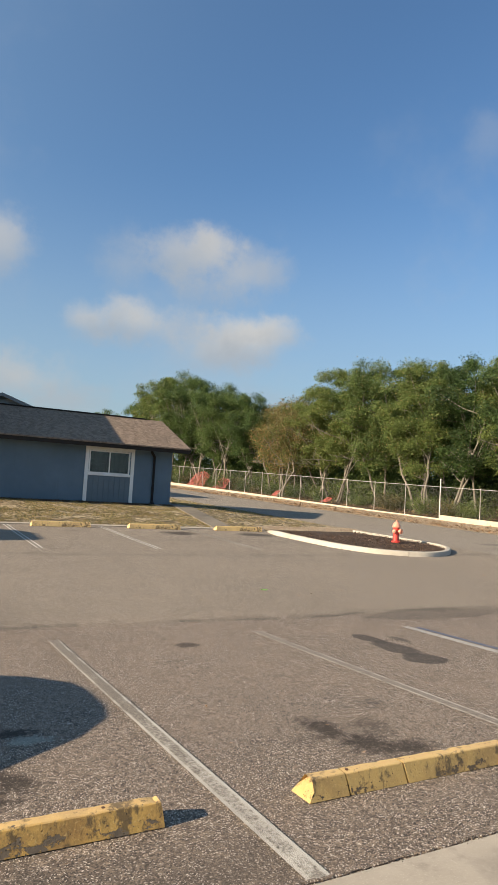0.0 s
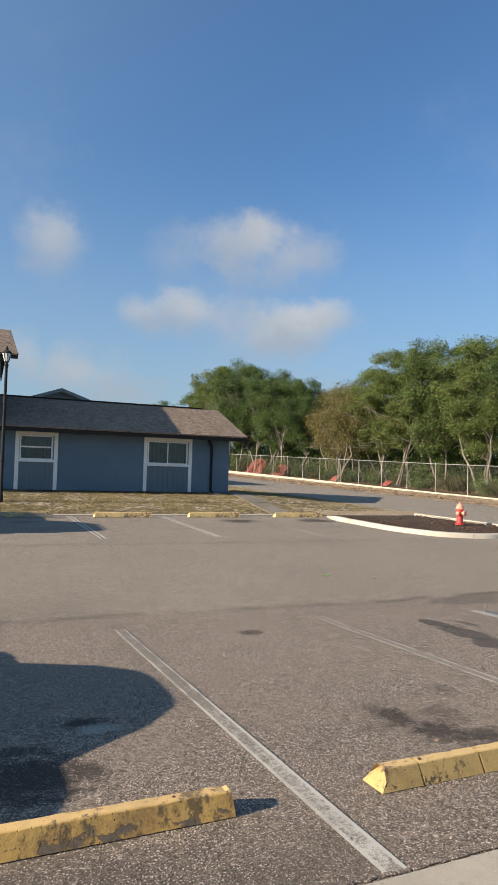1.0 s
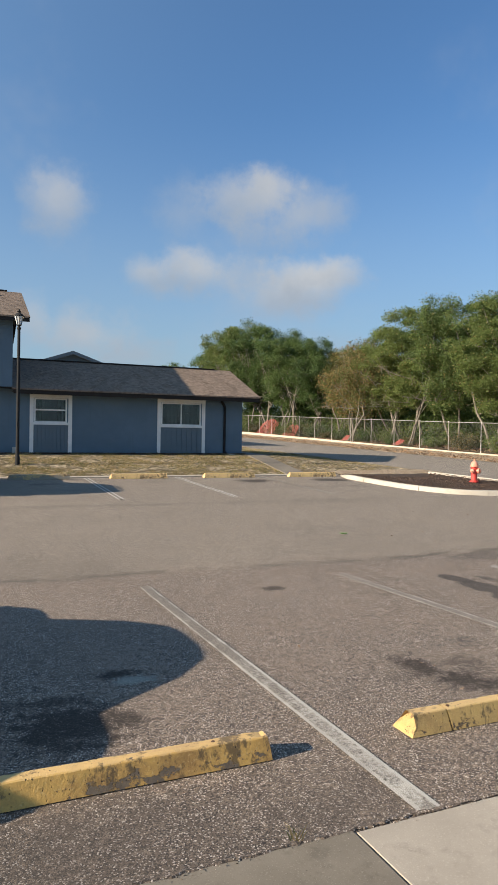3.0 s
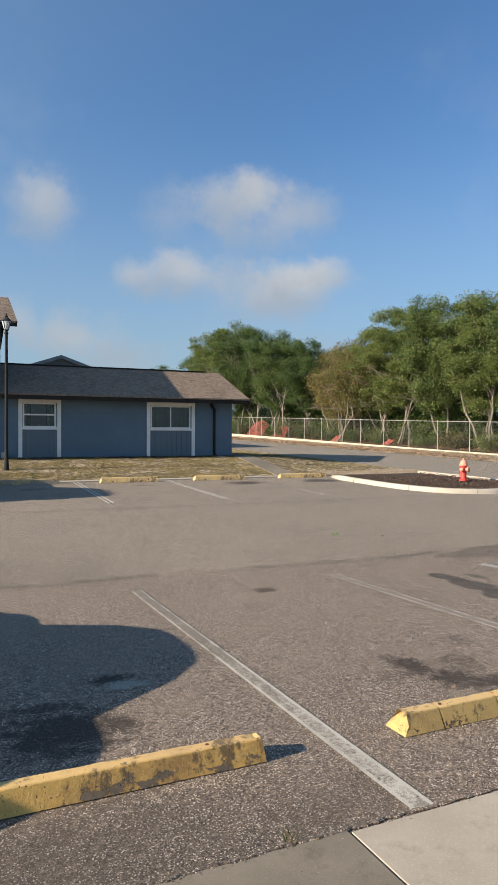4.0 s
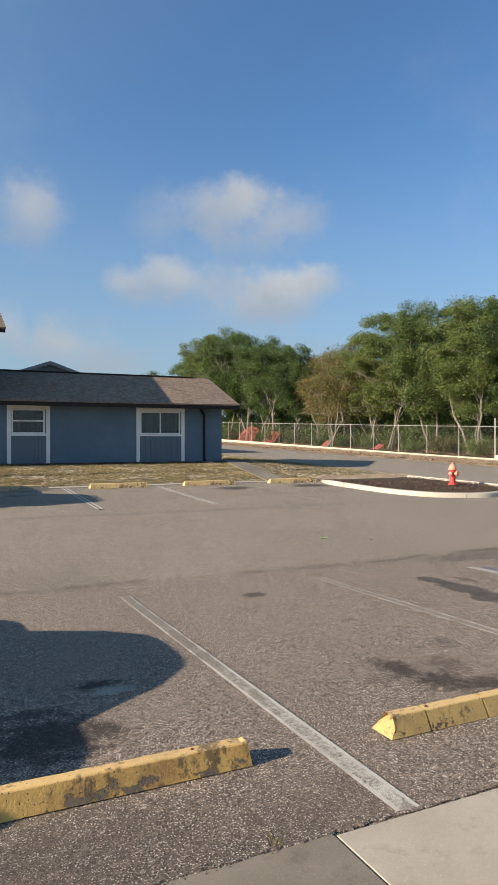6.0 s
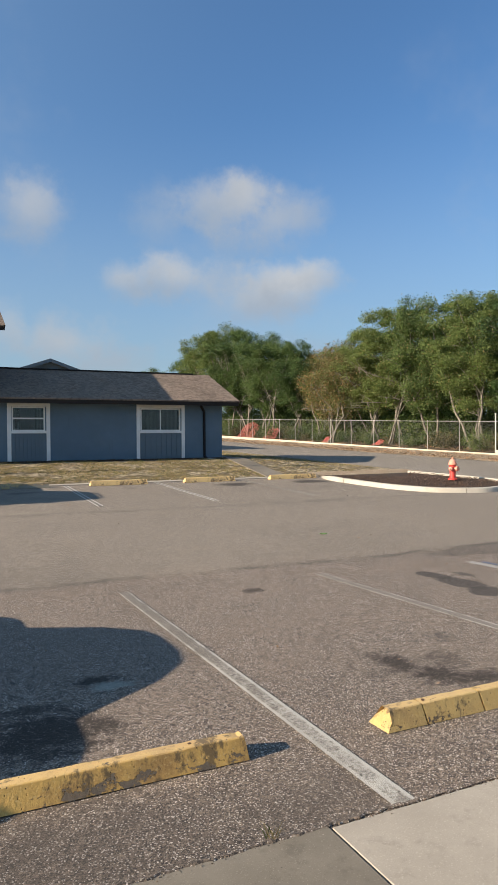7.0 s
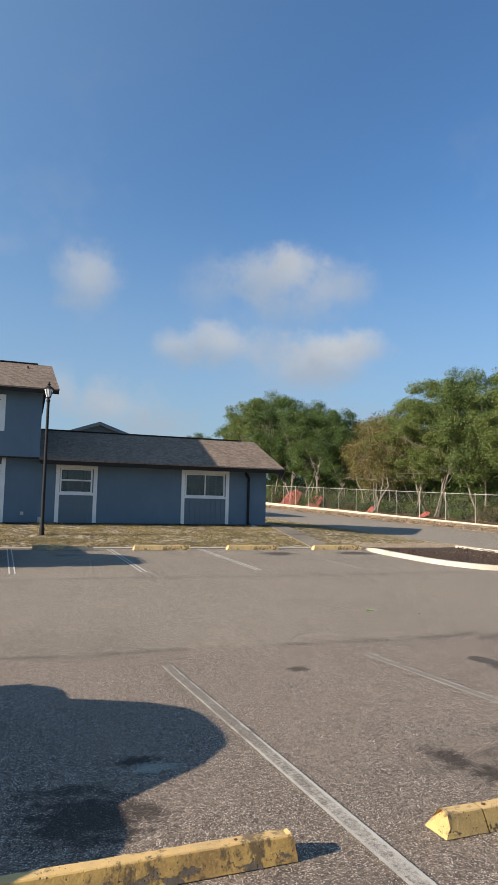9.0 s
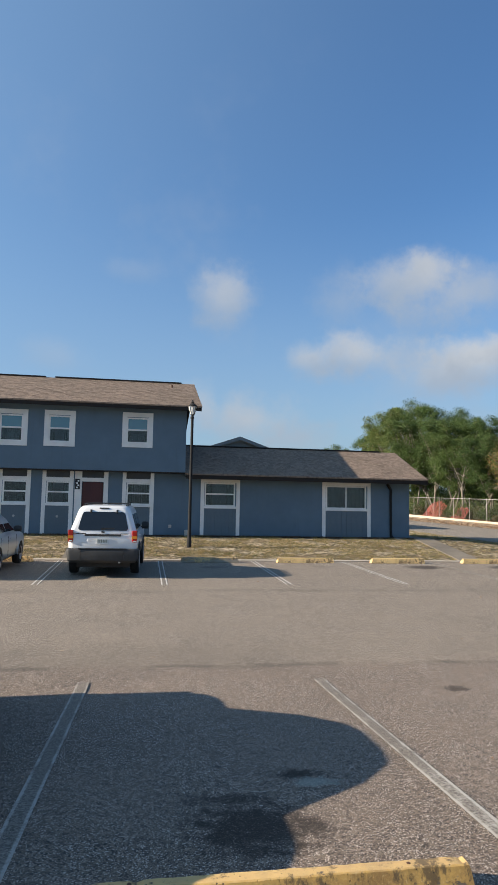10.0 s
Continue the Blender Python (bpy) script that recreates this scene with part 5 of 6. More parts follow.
    part("underbody", boxes((-0.70, 0.70, 0.45, 4.1, 0.19, 0.40), (-0.6, 0.1, 0.30, 0.36, 0.30, 0.36)), black_plastic, c)


def sedan(at, paint, label, group, roof=1.42, mirrors=True, fore=0.0):
    """Four-door saloon; local y runs forward from the rear bumper."""
    c = thing("sedan", label, "car", group, at=at)
    k = roof / 1.45
    part("body", loft([(0.28, 0.14, 4.36, 0.80, 0.2), (0.36, 0.05, 4.42, 0.86, 0.26), (0.55, 0.0, 4.45, 0.875, 0.3), (0.72, 0.02, 4.42, 0.875, 0.3), (0.84, 0.06, 4.3, 0.86, 0.32), (0.91, 0.12, 4.0, 0.83, 0.35), (0.945, 0.25, 3.5, 0.76, 0.3)]), paint, c, smooth_it=True)
    part("cabin", loft([(0.90, 0.62, 3.28 + fore, 0.82, 0.2), (0.98, 0.74, 3.12 + fore, 0.80, 0.2), (1.22 * k, 1.08, 2.72 + fore, 0.69, 0.2), (1.36 * k, 1.36, 2.42 + fore, 0.60, 0.2), (1.42 * k, 1.55, 2.25 + fore * 0.6, 0.50, 0.2), (1.445 * k, 1.75, 2.05, 0.34, 0.14)]), paint, c, smooth_it=True)
    for s in (-1, 1):
        side = on_plane((s * 0.805, 0, 0.97), (0, s, 0), (-s * 0.115, 0, 0.25 * k))
        for poly in ([(1.10, 0.02), (1.90, 0.02), (1.86, 0.33), (1.42, 0.30)], [(1.97, 0.02), (2.92, 0.02), (2.50, 0.31), (1.94, 0.33)]):
            q = [(s * a, b2) for a, b2 in poly]
            part("side_window", slab(rounded(q if s > 0 else q[::-1], 0.04), -0.02, 0.014, side), car_glass, c)
        mir = not mirrors or part("wing_mirror", loft([(0.97, 2.68, 2.78, 0.08, 0.04), (1.02, 2.64, 2.82, 0.11, 0.05), (1.09, 2.65, 2.82, 0.105, 0.05), (1.13, 2.68, 2.80, 0.07, 0.04)]), black_plastic, c, "black wing mirror", smooth_it=True)
        if mirrors:
            mir.location.x = s * 0.95
        for y in (0.92, 3.60):
            wheel(c, s * 0.795, y, 0.31, s, 0.19)
            well(c, s, 0.880, y, 0.32, 0.345, 0.365, paint)
        for y in (1.25, 2.15):
            part("door_handle", boxes((s * 0.868 - 0.018, s * 0.868 + 0.018, y, y + 0.17, 0.79, 0.82)), paint, c, bevel=0.008)
        for y in (1.08, 1.95, 2.98):
            part("door_seam", boxes((s * 0.874 - 0.004, s * 0.874 + 0.004, y - 0.004, y + 0.004, 0.36, 0.88)), black_plastic, c)
        part("tail_light", boxes((s * 0.66 - 0.14, s * 0.66 + 0.14, 0.03, 0.20, 0.66, 0.82)), red_lens, c, "red tail light", bevel=0.02)
        part("head_light", boxes((s * 0.62 - 0.14, s * 0.62 + 0.14, 4.20, 4.37, 0.62, 0.74)), lamp_glass, c, bevel=0.02)
    part("rear_window", slab(rounded([(-0.62, 0.0), (0.62, 0.0), (0.50, 0.42), (-0.50, 0.42)], 0.06), -0.02, 0.014, on_plane((0, 0.75, 0.985), (1, 0, 0), (0, 0.34, 0.24 * k))), car_glass, c)
    part("windscreen", slab(rounded([(-0.66, 0.0), (0.66, 0.0), (0.54, 0.48), (-0.54, 0.48)], 0.06), -0.02, 0.014, on_plane((0, 3.10 + fore, 0.985), (-1, 0, 0), (0, -0.40, 0.24 * k))), car_glass, c)
    plate = part("licence_plate", boxes((-0.155, 0.155, -0.012, 0.02, 0.52, 0.66)), plate_white, c)
    for j in range(6):
        part("plate_bar", boxes((-0.13 + j * 0.044, -0.10 + j * 0.044, -0.017, -0.01, 0.555, 0.62)), plate_ink, plate)
    part("underbody", boxes((-0.66, 0.66, 0.2, 4.2, 0.20, 0.34)), black_plastic, c)
    return c


suv()
sedan(pose(-3.98, 17.45, ground_z(-4, 19.8) - 0.005, 1.33, 0, -2.2), silver_car, "silver saloon car parked beside the white SUV", "cars parked by the lawn", 1.52)
sedan(pose(-2.06, 7.78, lot_z(5.6) + 0.0, 1.29, 0, 180), blue_car, "dark grey saloon car parked beside the stall line", "", 1.53, False, 0.2)

# ---- chain-link fence on its low wall ----
FX = 29.75


def wall_top(y):
    return road_z(FX, y) + 0.13 + (0.04 * max(0, y - 36) * 0.12)


def fence():
    f = thing("chain_link_fence", "galvanised chain-link fence on a low concrete wall", "fence")
    posts = list(np.arange(17.5, 29.4, 3.03)) + list(np.arange(29.6, 92, 2.97))
    for y in posts:
        tall = abs(y - 29.6) < 0.3
        h = 2.25 if tall else 1.84
        r = 0.042 if tall else 0.026
        part("post", lathe([(r, -0.1), (r, h - 0.03), (r * 1.3, h - 0.02), (r * 1.2, h + 0.01), (r * 0.5, h + 0.035)], 10, None, pose(FX, y, wall_top(y))), galvanised, f, smooth_it=True)
    for a, c in zip(posts, posts[1:]):
        bm = bmesh.new()
        p0, p1 = Vector((FX, a, wall_top(a) + 1.80)), Vector((FX, c, wall_top(c) + 1.80))
        m = Matrix.Translation(p0) @ (p1 - p0).to_track_quat("Z", "Y").to_matrix().to_4x4()
        part("top_rail", lathe([(0.019, 0), (0.019, (p1 - p0).length)], 8, bm, m), galvanised, f, smooth_it=True)
    # woven wires: two slanting families, each a thin three-sided rod
    verts, faces = [], []
    r, pitch, h = 0.0017, 0.075, 1.76

    def rod(p, q):
        o = len(verts)
        for v in (p, q):
            verts.extend([(v[0] + r, v[1], v[2]), (v[0] - r * 0.5, v[1] + r * 0.87, v[2]), (v[0] - r * 0.5, v[1] - r * 0.87, v[2])])
        faces.extend([(o, o + 1, o + 4, o + 3), (o + 1, o + 2, o + 5, o + 4), (o + 2, o, o + 3, o + 5)])
    y = 17.5
    while y < 90:
        step = pitch if y < 60 else pitch * 1.6
        rod((FX - 0.02, y, wall_top(y) + 0.03), (FX - 0.02, y + h * 0.8, wall_top(y + h * 0.8) + h))
        rod((FX - 0.026, y + h * 0.8, wall_top(y + h * 0.8) + 0.03), (FX - 0.026, y, wall_top(y) + h))
        y += step
    raw("mesh", verts, faces, wire_grey, f)


fence()


def low_wall(name, y0, y1, rise, thick, label):
    bm = bmesh.new()
    rows = []
    for y in steps(y0, y1, 1.5):
        t = wall_top(y) + rise
        rows.append([bm.verts.new(v) for v in ((FX - thick, y, t - 0.8), (FX - thick, y, t - 0.015), (FX - thick + 0.015, y, t), (FX + 0.12, y, t), (FX + 0.12, y, t - 0.8))])
    for r, q in zip(rows, rows[1:]):
        for k in range(5):
            bm.faces.new((r[k], r[(k + 1) % 5], q[(k + 1) % 5], q[k]))
    bm.faces.new(rows[0])
    bm.faces.new(rows[-1][::-1])
    tagged(part(name, bm, cream_concrete), label, "wall", kind="structure")


low_wall("wall_low", 29.45, 92, -0.045, 0.12, "low cream concrete footing wall under the fence")
low_wall("wall_high", 10, 29.43, 0.16, 0.16, "cream concrete retaining wall under the fence")


# ---- fallen safety netting ----
def netting(y0, y1, lean, height, seed, label):
    """A slumped sheet of orange plastic mesh, strand by strand."""
    n = thing("safety_netting", label, "netting", "fallen safety netting")
    verts, faces = [], []
    nu, nv = 26, 14

    def spot(u, v):
        y = y0 + (y1 - y0) * u
        top = height * (0.55 + 0.45 * math.sin(math.pi * (0.15 + 0.8 * u))) * (0.9 + 0.2 * noise.noise((u * 4, seed, 0)))
        return Vector((30.5 + lean * v + 0.10 * noise.noise((u * 5, v * 3, seed)), y + 0.3 * v * noise.noise((u * 3, seed, 2)), road_z(30, y) + 0.15 + v * top))

    def strand(a, b2, w):
        o = len(verts)
        verts.extend([tuple(a - w), tuple(a + w), tuple(b2 + w), tuple(b2 - w)])
        faces.append((o, o + 1, o + 2, o + 3))
    for i in range(nu + 1):
        for j in range(nv):
            strand(spot(i / nu, j / nv), spot(i / nu, (j + 1) / nv), Vector((0, 0.017, 0)))
    for j in range(nv + 1):
        for i in range(nu):
            strand(spot(i / nu, j / nv), spot((i + 1) / nu, j / nv), Vector((0, 0, 0.013)))
    raw("net", verts, faces, net_orange, n)


netting(58.9, 61.5, 0.6, 1.25, 3.0, "slumped orange plastic safety netting by the fence")
netting(63.8, 67.8, 0.8, 1.75, 7.0, "leaning orange plastic safety netting by the fence")
netting(49.0, 50.1, 0.5, 0.55, 11.0, "small heap of orange safety netting by the fence")
netting(41.9, 42.8, 0.5, 0.42, 15.0, "small heap of orange safety netting by the fence")


# ---- trees ----
def tube(verts, faces, pts, radii, n):
    """Sweeps a ring along the points."""
    o = len(verts)
    for i, (p, r) in enumerate(zip(pts, radii)):
        d = (pts[min(i + 1, len(pts) - 1)] - pts[max(i - 1, 0)]).normalized()
        s = d.cross(Vector((0.3, 1, 0.1))).normalized()
        c = d.cross(s)
        for k in range(n):
            a = math.tau * k / n
            verts.append(tuple(p + (s * math.cos(a) + c * math.sin(a)) * r))
    for i in range(len(pts) - 1):
        for k in range(n):
            faces.append((o + i * n + k, o + i * n + (k + 1) % n, o + (i + 1) * n + (k + 1) % n, o + (i + 1) * n + k))


def bent(rr, a, b2, n, wobble):
    """A crooked line from a to b2."""
    sag = Vector((rr.gauss(0, 1), rr.gauss(0, 1), rr.gauss(0, 0.3))) * wobble
    out = []
    for i in range(n + 1):
        u = i / n
        jit = Vector((rr.gauss(0, 1), rr.gauss(0, 1), rr.gauss(0, 0.6))) * wobble * 0.16 * (0 < i < n)
        out.append(a.lerp(b2, u) + sag * math.sin(math.pi * u) + jit)
    return out


def tree(seed, height, leaf_mat, stems, radius, low, clumps, leaves, leaf, label, bare=0, clump=0.85):
    """Several crooked pale stems, limbs to the clumps of an uneven crown, and loose leaves on the clumps."""
    rr, ng = random.Random(seed), np.random.default_rng(seed)
    t = thing("tree", label, "tree", "trees behind the fence")
    centres = []
    while len(centres) < clumps:
        v = Vector((rr.gauss(0, 1), rr.gauss(0, 1), rr.gauss(0, 1))).normalized() * (rr.random() ** 0.30)
        a = math.atan2(v.y, v.x)
        swell = 1 + 0.40 * noise.noise((math.cos(a) * 1.5 + seed, math.sin(a) * 1.5, v.z * 1.4))
        z = height * (low + 1) / 2 + v.z * height * (1 - low) / 2 * (1 + 0.16 * noise.noise((v.x * 2 + seed, v.y * 2, 7)))
        pinch = 1.0 if v.z > -0.2 else 0.85
        centres.append(Vector((v.x * radius * swell * pinch, v.y * radius * swell * pinch, min(z, height - 0.25))))
    verts, faces = [], []
    limbs = sorted(centres, key=lambda q: rr.random())[:int(clumps * 0.24)]
    for k in range(stems):
        foot = Vector((rr.gauss(0, 1.15), rr.gauss(0, 1.15), -0.3))
        crown = Vector((rr.gauss(0, radius * 0.42), rr.gauss(0, radius * 0.42), height * rr.uniform(0.62, 0.8)))
        r0 = height * rr.uniform(0.0068, 0.0120)
        line = bent(rr, foot, crown, 9, 0.38)
        tube(verts, faces, line, [r0 * (1.3 if i == 0 else 1 - 0.085 * i) for i in range(10)], 8)
        for q in limbs[k::stems]:
            i = rr.randint(3, 8)
            for _ in range(3):
                if line[i].z > q.z - 0.4 and i > 3:
                    i -= 1
            tube(verts, faces, bent(rr, line[i], q, 5, 0.22), [r0 * (0.42 - 0.065 * n) for n in range(6)], 5)
    for _ in range(bare):
        a = rr.uniform(0, math.tau)
        foot = Vector((0, 0, height * rr.uniform(0.2, 0.5)))
        tip = Vector((math.cos(a) * radius * 1.05, math.sin(a) * radius * 1.05, height * rr.uniform(0.3, 0.75)))
        line = bent(rr, foot, tip, 6, 0.3)
        tube(verts, faces, line, [0.05 - 0.007 * n for n in range(7)], 5)
        for i in (3, 4, 5):
            tube(verts, faces, bent(rr, line[i], line[i] + Vector((rr.gauss(0, 0.6), rr.gauss(0, 0.6), rr.gauss(0.4, 0.4))), 4, 0.1), [0.02, 0.017, 0.013, 0.009, 0.005], 4)
    raw("trunk", verts, faces, pale_bark, t, True)
    cc = np.array([tuple(q) for q in centres])
    size = clump * (0.65 + 0.7 * ng.random(len(cc)))
    pick = ng.integers(0, len(cc), leaves)
    off = ng.normal(size=(leaves, 3))
    off /= np.linalg.norm(off, axis=1)[:, None] + 1e-9
    off *= (size[pick] * ng.random(leaves) ** 0.5 * (1 + 0.2 * ng.normal(size=leaves).clip(-1, 1.2)))[:, None]
    off[:, 2] *= 0.7
    spots = cc[pick] + off
    flakes("crown", spots[spots[:, 2] > 0.3], leaf, leaf_mat, "", "", 0.8, 0.4, t, ng, 0.5)
    return t


OAK, DEEP, DRY = "green oak with pale crooked stems behind the fence", "dense dark-green tree with thin pale stems behind the fence", "browning half-bare tree with dead twigs behind the fence"
FILL = "leafy tree deep in the wood behind the fence"
TREES = {
    "oak": [tree(s, 11.0, oak_leaf, 3, 3.2, 0.26, 130, 50000, 0.064, OAK, 4, 0.72) for s in (3, 8, 14)],
    "deep": [tree(s, 11.0, deep_leaf, 3, 3.2, 0.25, 118, 46000, 0.068, DEEP, 5, 0.74) for s in (21, 26)],
    "dry": [tree(s, 8.6, dry_leaf, 5, 2.7, 0.25, 120, 17000, 0.07, DRY, 8) for s in (33, 37)],
    "fill": [tree(s, 11.0, deep_leaf, 2, 3.6, 0.08, 120, 15000, 0.12, FILL, 0, 1.1) for s in (61, 67)],
}
BASE_H = {"oak": 11.0, "deep": 11.0, "dry": 8.6, "fill": 11.0}
rt = random.Random(5)
FRONT = [("deep", 22.0, 34.2, 10.2), ("deep", 25.0, 33.4, 10.4), ("oak", 27.6, 34.8, 10.3), ("deep", 30.3, 34.0, 10.0), ("oak", 33.2, 33.4, 10.2), ("oak", 36.2, 34.0, 10.6), ("oak", 39.2, 33.4, 10.7),
         ("oak", 42.6, 34.0, 10.6), ("oak", 45.8, 34.0, 9.4), ("dry", 48.6, 33.2, 8.6), ("dry", 52.0, 33.8, 8.0), ("dry", 55.0, 35.5, 8.6), ("deep", 58.5, 34.2, 9.6),
         ("deep", 62.6, 33.6, 10.6), ("deep", 67.0, 34.4, 11.6), ("deep", 71.5, 33.6, 12.4), ("oak", 76.5, 33.6, 13.4), ("oak", 82.0, 33.8, 13.0), ("deep", 87.0, 34.5, 11.4), ("deep", 104.0, 33.6, 10.6)]
BACK = [("fill", 18 + i * 4.4, 39.0 + 1.6 * (i % 3), (8.6 if 45 < 18 + i * 4.4 < 60 else 9.6)) for i in range(16)]
THIRD = [("fill", 15 + i * 6.0, 46.5 + 1.5 * (i % 2), (8.4 if 45 < 15 + i * 6.0 < 64 else 9.0)) for i in range(12)]
used = set()
for kind, y, x, h in FRONT + BACK + THIRD:
    src = TREES[kind][rt.randrange(len(TREES[kind]))]
    m = pose(x if kind == "fill" else x - 1.3, y, road_z(30, y) + 0.05, 0, 0, rt.uniform(0, 360))
    s = h / BASE_H[kind]
    if src.name in used:
        ob = copy_thing(src, m)
    else:
        ob = src
        used.add(src.name)
        ob.matrix_basis = m
    ob.scale = (s * rt.uniform(0.97, 1.12), s * rt.uniform(0.97, 1.12), s)


def shrub(seed, size, leaf_mat, n):
    rr, ng = random.Random(seed), np.random.default_rng(seed)
    t = thing("shrub", "scrubby undergrowth shrub at the woodland edge", "shrub", "undergrowth")
    verts, faces, centres = [], [], []
    for _ in range(16):
        p = Vector((rr.gauss(0, 0.15), rr.gauss(0, 0.15), -0.1))
        d = Vector((rr.gauss(0, 0.5), rr.gauss(0, 0.5), 1)).normalized()
        r = 0.014
        for _ in range(4):
            q = p + d * size * rr.uniform(0.16, 0.30)
            s = d.orthogonal().normalized()
            c = d.cross(s)
            o = len(verts)
            for v, rad in ((p, r), (q, r * 0.75)):
                for i in range(4):
                    verts.append(tuple(v + (s * math.cos(i * 1.571) + c * math.sin(i * 1.571)) * rad))
            for i in range(4):
                faces.append((o + i, o + (i + 1) % 4, o + 4 + (i + 1) % 4, o + 4 + i))
            p, r = q, r * 0.75
            centres.append(tuple(p))
            d = (d + Vector((rr.gauss(0, 0.35), rr.gauss(0, 0.35), rr.gauss(0, 0.2)))).normalized()
    raw("stem", verts, faces, pale_bark, t)
    cc = np.array(centres)
    spots = cc[ng.integers(0, len(cc), n)] + ng.normal(size=(n, 3)) * size * 0.13
    flakes("foliage", spots[spots[:, 2] > 0.02], 0.055, leaf_mat, "", "", 0.8, 0.4, t, ng, 0.5)
    return t


SHRUBS = [shrub(51, 1.5, scrub_leaf, 3600), shrub(52, 1.9, deep_leaf, 3600), shrub(53, 1.2, dry_leaf, 2000), shrub(54, 1.7, oak_leaf, 3600)]
first = set()
for i in range(64):
    y = 18 + i * 1.2 + rt.uniform(-0.5, 0.5)
    x = 31.2 + abs(rt.gauss(1.2, 1.4))
    src = SHRUBS[rt.randrange(4)]
    m = pose(x, y, road_z(30, y) + 0.1, 0, 0, rt.uniform(0, 360))
    if src.name in first:
        ob = copy_thing(src, m)
    else:
        first.add(src.name)
        src.matrix_basis = m
        ob = src
    k = rt.uniform(0.35, 0.75) if 30 < y < 52 else rt.uniform(0.4, 0.9)
    ob.scale = (k * 1.2, k * 1.2, k)
for i in range(60):
    y = 17 + i * 1.3 + rt.uniform(-0.5, 0.5)
    ob = copy_thing(SHRUBS[(1, 3, 1)[i % 3]], pose(36.0 + rt.uniform(-1.5, 2.5), y, road_z(30, y) + 0.1, 0, 0, rt.uniform(0, 360)))
    k = rt.uniform(1.2, 1.9)
    ob.scale = (k, k, k)

for i in range(22):
    y = 19 + i * 2.2 + rt.uniform(-0.6, 0.6)
    ob = copy_thing(SHRUBS[(1, 3)[i % 2]], pose(42.5 + rt.uniform(-1.0, 1.5), y, road_z(30, y) + 0.1, 0, 0, rt.uniform(0, 360)))
    k = rt.uniform(2.0, 2.6)
    ob.scale = (k, k, k)

# ---- grass, litter, small things ----
blades = []
verts, faces = [], []
gr = np.random.default_rng(77)


def tuft_ok(x, y):
    if 11.5 + (y - 22.7) * 0.12 < x < 12.45 + (y - 22.7) * 0.12 or -2.05 < x < -0.9:
        return False
    return noise.noise((x * 0.9, y * 0.9, 4)) + 0.5 * noise.noise((x * 3, y * 3, 9)) > -0.12


made = 0
while made < 9000:
    x, y = gr.uniform(-10, 17.9), gr.uniform(22.7, 28.4)
    if x > 12.6:
        y = gr.uniform(22.7, 42)
    if not tuft_ok(x, y) or (x > 13.3 and y < 21.5):
        continue
    # one tuft: a handful of blades from one foot
    tall = gr.uniform(0.5, 1.0) * (1.5 if y > 28.0 else 1.0)
    for _ in range(9):
        bx, by = x + gr.normal() * 0.035, y + gr.normal() * 0.035
        z = ground_z(bx, by)
        a, hgt, lean2 = gr.uniform(0, math.tau), gr.uniform(0.02, 0.075) * tall, gr.normal(size=2) * 0.03
        o = len(verts)
        verts += [(bx - 0.007 * math.cos(a), by - 0.007 * math.sin(a), z), (bx + 0.007 * math.cos(a), by + 0.007 * math.sin(a), z), (bx + lean2[0], by + lean2[1], z + hgt)]
        faces.append((o, o + 1, o + 2))
    made += 1
tagged(raw("grass", verts, faces, grass_blade), "sparse dry grass blades on the lawn", "grass", kind="stuff")
spots = []
for _ in range(5000):
    y = gr.uniform(16, 80)
    x = 25.3 + abs(gr.normal()) * 1.6
    if x < 29.5:
        spots.append((x, y, ground_z(x, y) + 0.03 + gr.random() * 0.03))
for _ in range(5000):
    x, y = gr.uniform(30, 34), gr.uniform(16, 80)
    spots.append((x, y, ground_z(x, y) + 0.14 + gr.random() * 0.05))
litter = [(gr.uniform(-10, 12.3), 28.46 - abs(gr.normal()) * 0.16, 0.715 + gr.random() * 0.05) for _ in range(7000)]
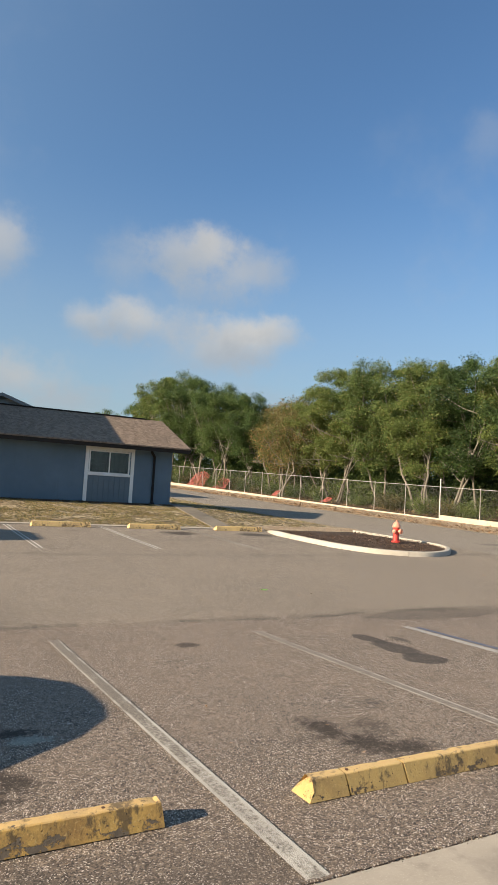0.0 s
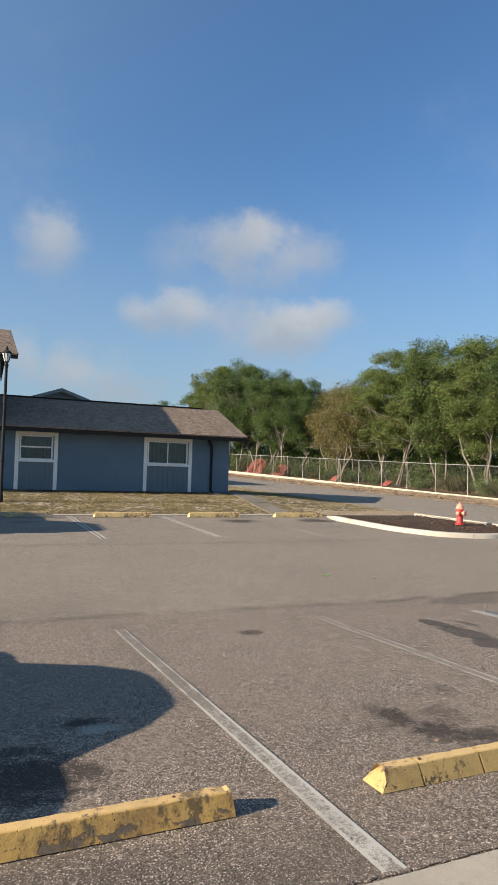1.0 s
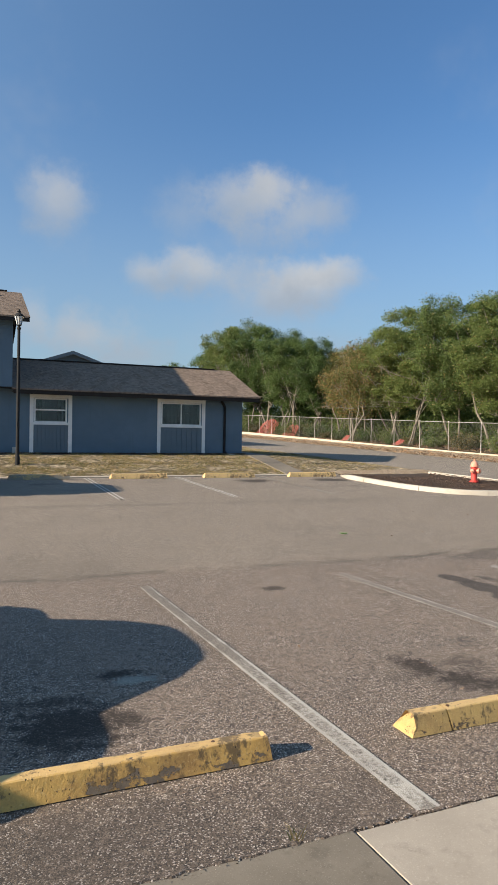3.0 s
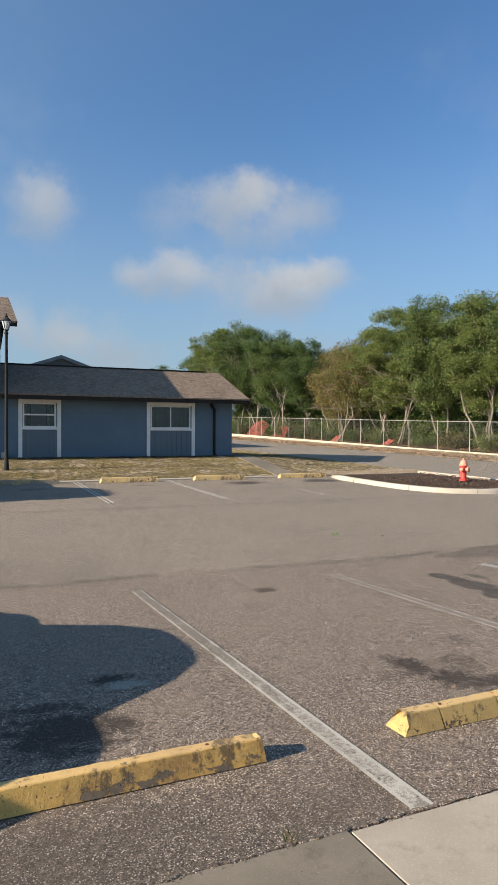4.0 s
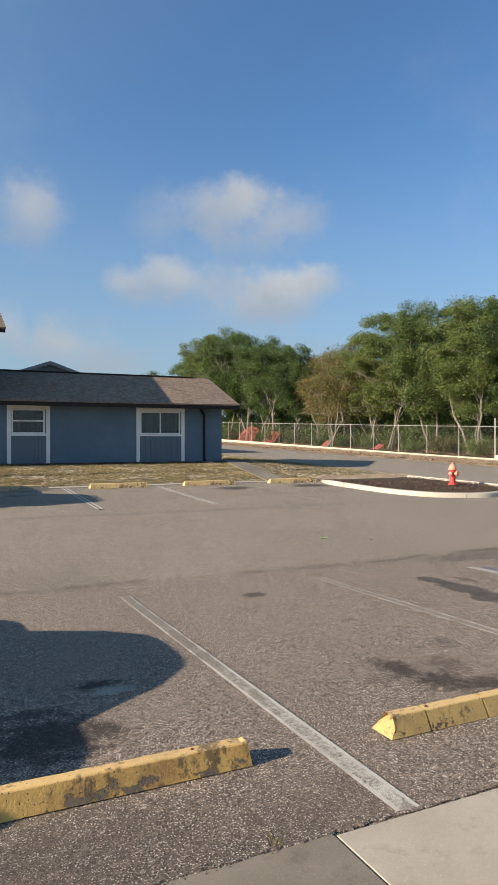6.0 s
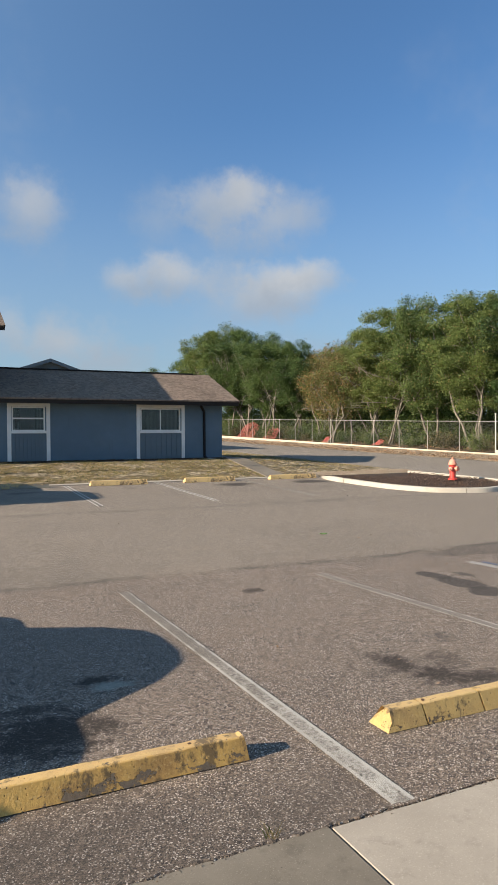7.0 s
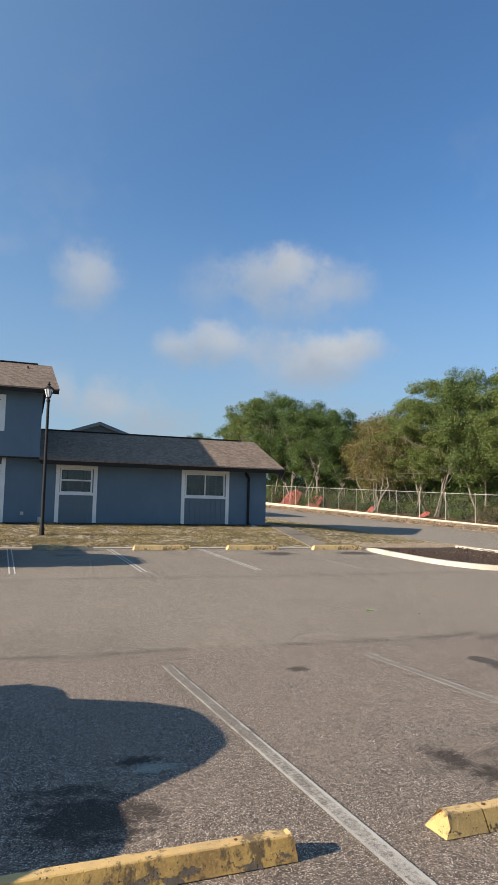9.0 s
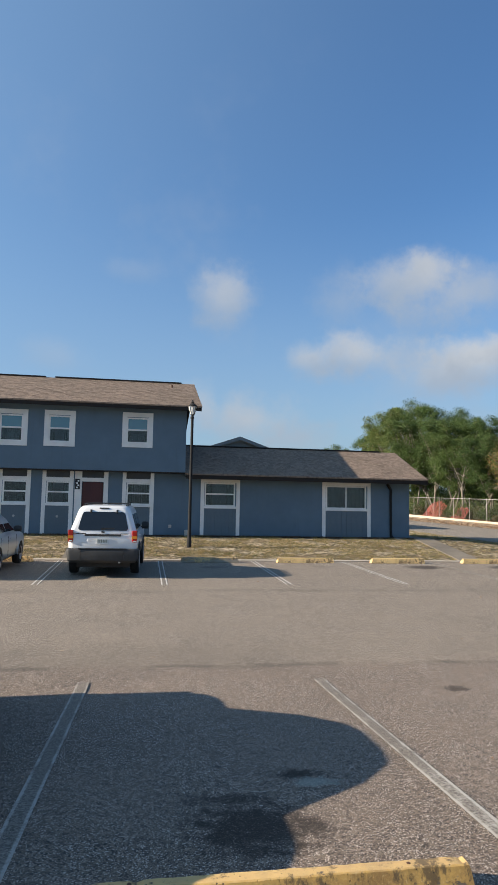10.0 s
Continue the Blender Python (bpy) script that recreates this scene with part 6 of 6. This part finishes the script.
flakes("wall_foot_litter", litter, 0.035, chip_wood, "dark leaf litter along the wall foot", "leaf litter", 0.5)
flakes("fallen_leaves", spots, 0.05, litter_leaf, "brown fallen leaves along the fence verge", "leaf litter", 0.4)
spots = []
for _ in range(160):
    x, y = gr.uniform(-2, 14), gr.uniform(3.2, 22)
    spots.append((x, y, ground_z(x, y) + 0.012))
flakes("lot_debris", spots, 0.016, litter_leaf, "tiny dry leaf bits scattered over the asphalt", "debris", 0.25)


def small_leaf(x, y, size, mat, label):
    bm = bmesh.new()
    rows = []
    for i in range(7):
        u = i / 6
        w = size * 0.42 * math.sin(math.pi * (0.06 + 0.88 * u))
        rows.append([bm.verts.new((s * w, size * (u - 0.5) * 2, 0.012 + 0.25 * size * (abs(s) + (u - 0.5) ** 2 * 2))) for s in (-1, 0, 1)])
    for a, c in zip(rows, rows[1:]):
        for k in range(2):
            bm.faces.new((a[k], a[k + 1], c[k + 1], c[k]))
    bmesh.ops.solidify(bm, geom=bm.faces[:], thickness=0.002)
    ob = part("leaf", bm, mat)
    ob.matrix_basis = pose(x, y, ground_z(x, y) + 0.006, 0, 0, 70)
    tagged(ob, label, "leaf")


small_leaf(6.75, 10.8, 0.062, green_leaf, "fresh green leaf lying on the asphalt")
# weed in the joint by the walkway
wr = random.Random(2)
verts, faces = [], []
for _ in range(14):
    a, h2 = wr.uniform(0, math.tau), wr.uniform(0.03, 0.10)
    bx, by = wr.gauss(0, 0.015), wr.gauss(0, 0.01)
    tx, ty = bx + math.cos(a) * h2 * 0.6, by + math.sin(a) * h2 * 0.6
    o = len(verts)
    verts += [(bx - 0.003, by, 0), (bx + 0.003, by, 0), ((bx + tx) / 2 + 0.002, (by + ty) / 2, h2 * 0.7), ((bx + tx) / 2 - 0.002, (by + ty) / 2, h2 * 0.7), (tx, ty, h2 * 0.85)]
    faces += [(o, o + 1, o + 2, o + 3), (o + 3, o + 2, o + 4)]
weed = raw("weed", verts, faces, grass_blade)
weed.location = (1.62, 2.79, lot_z(2.8))
tagged(weed, "small dry weed growing at the asphalt edge", "weed")
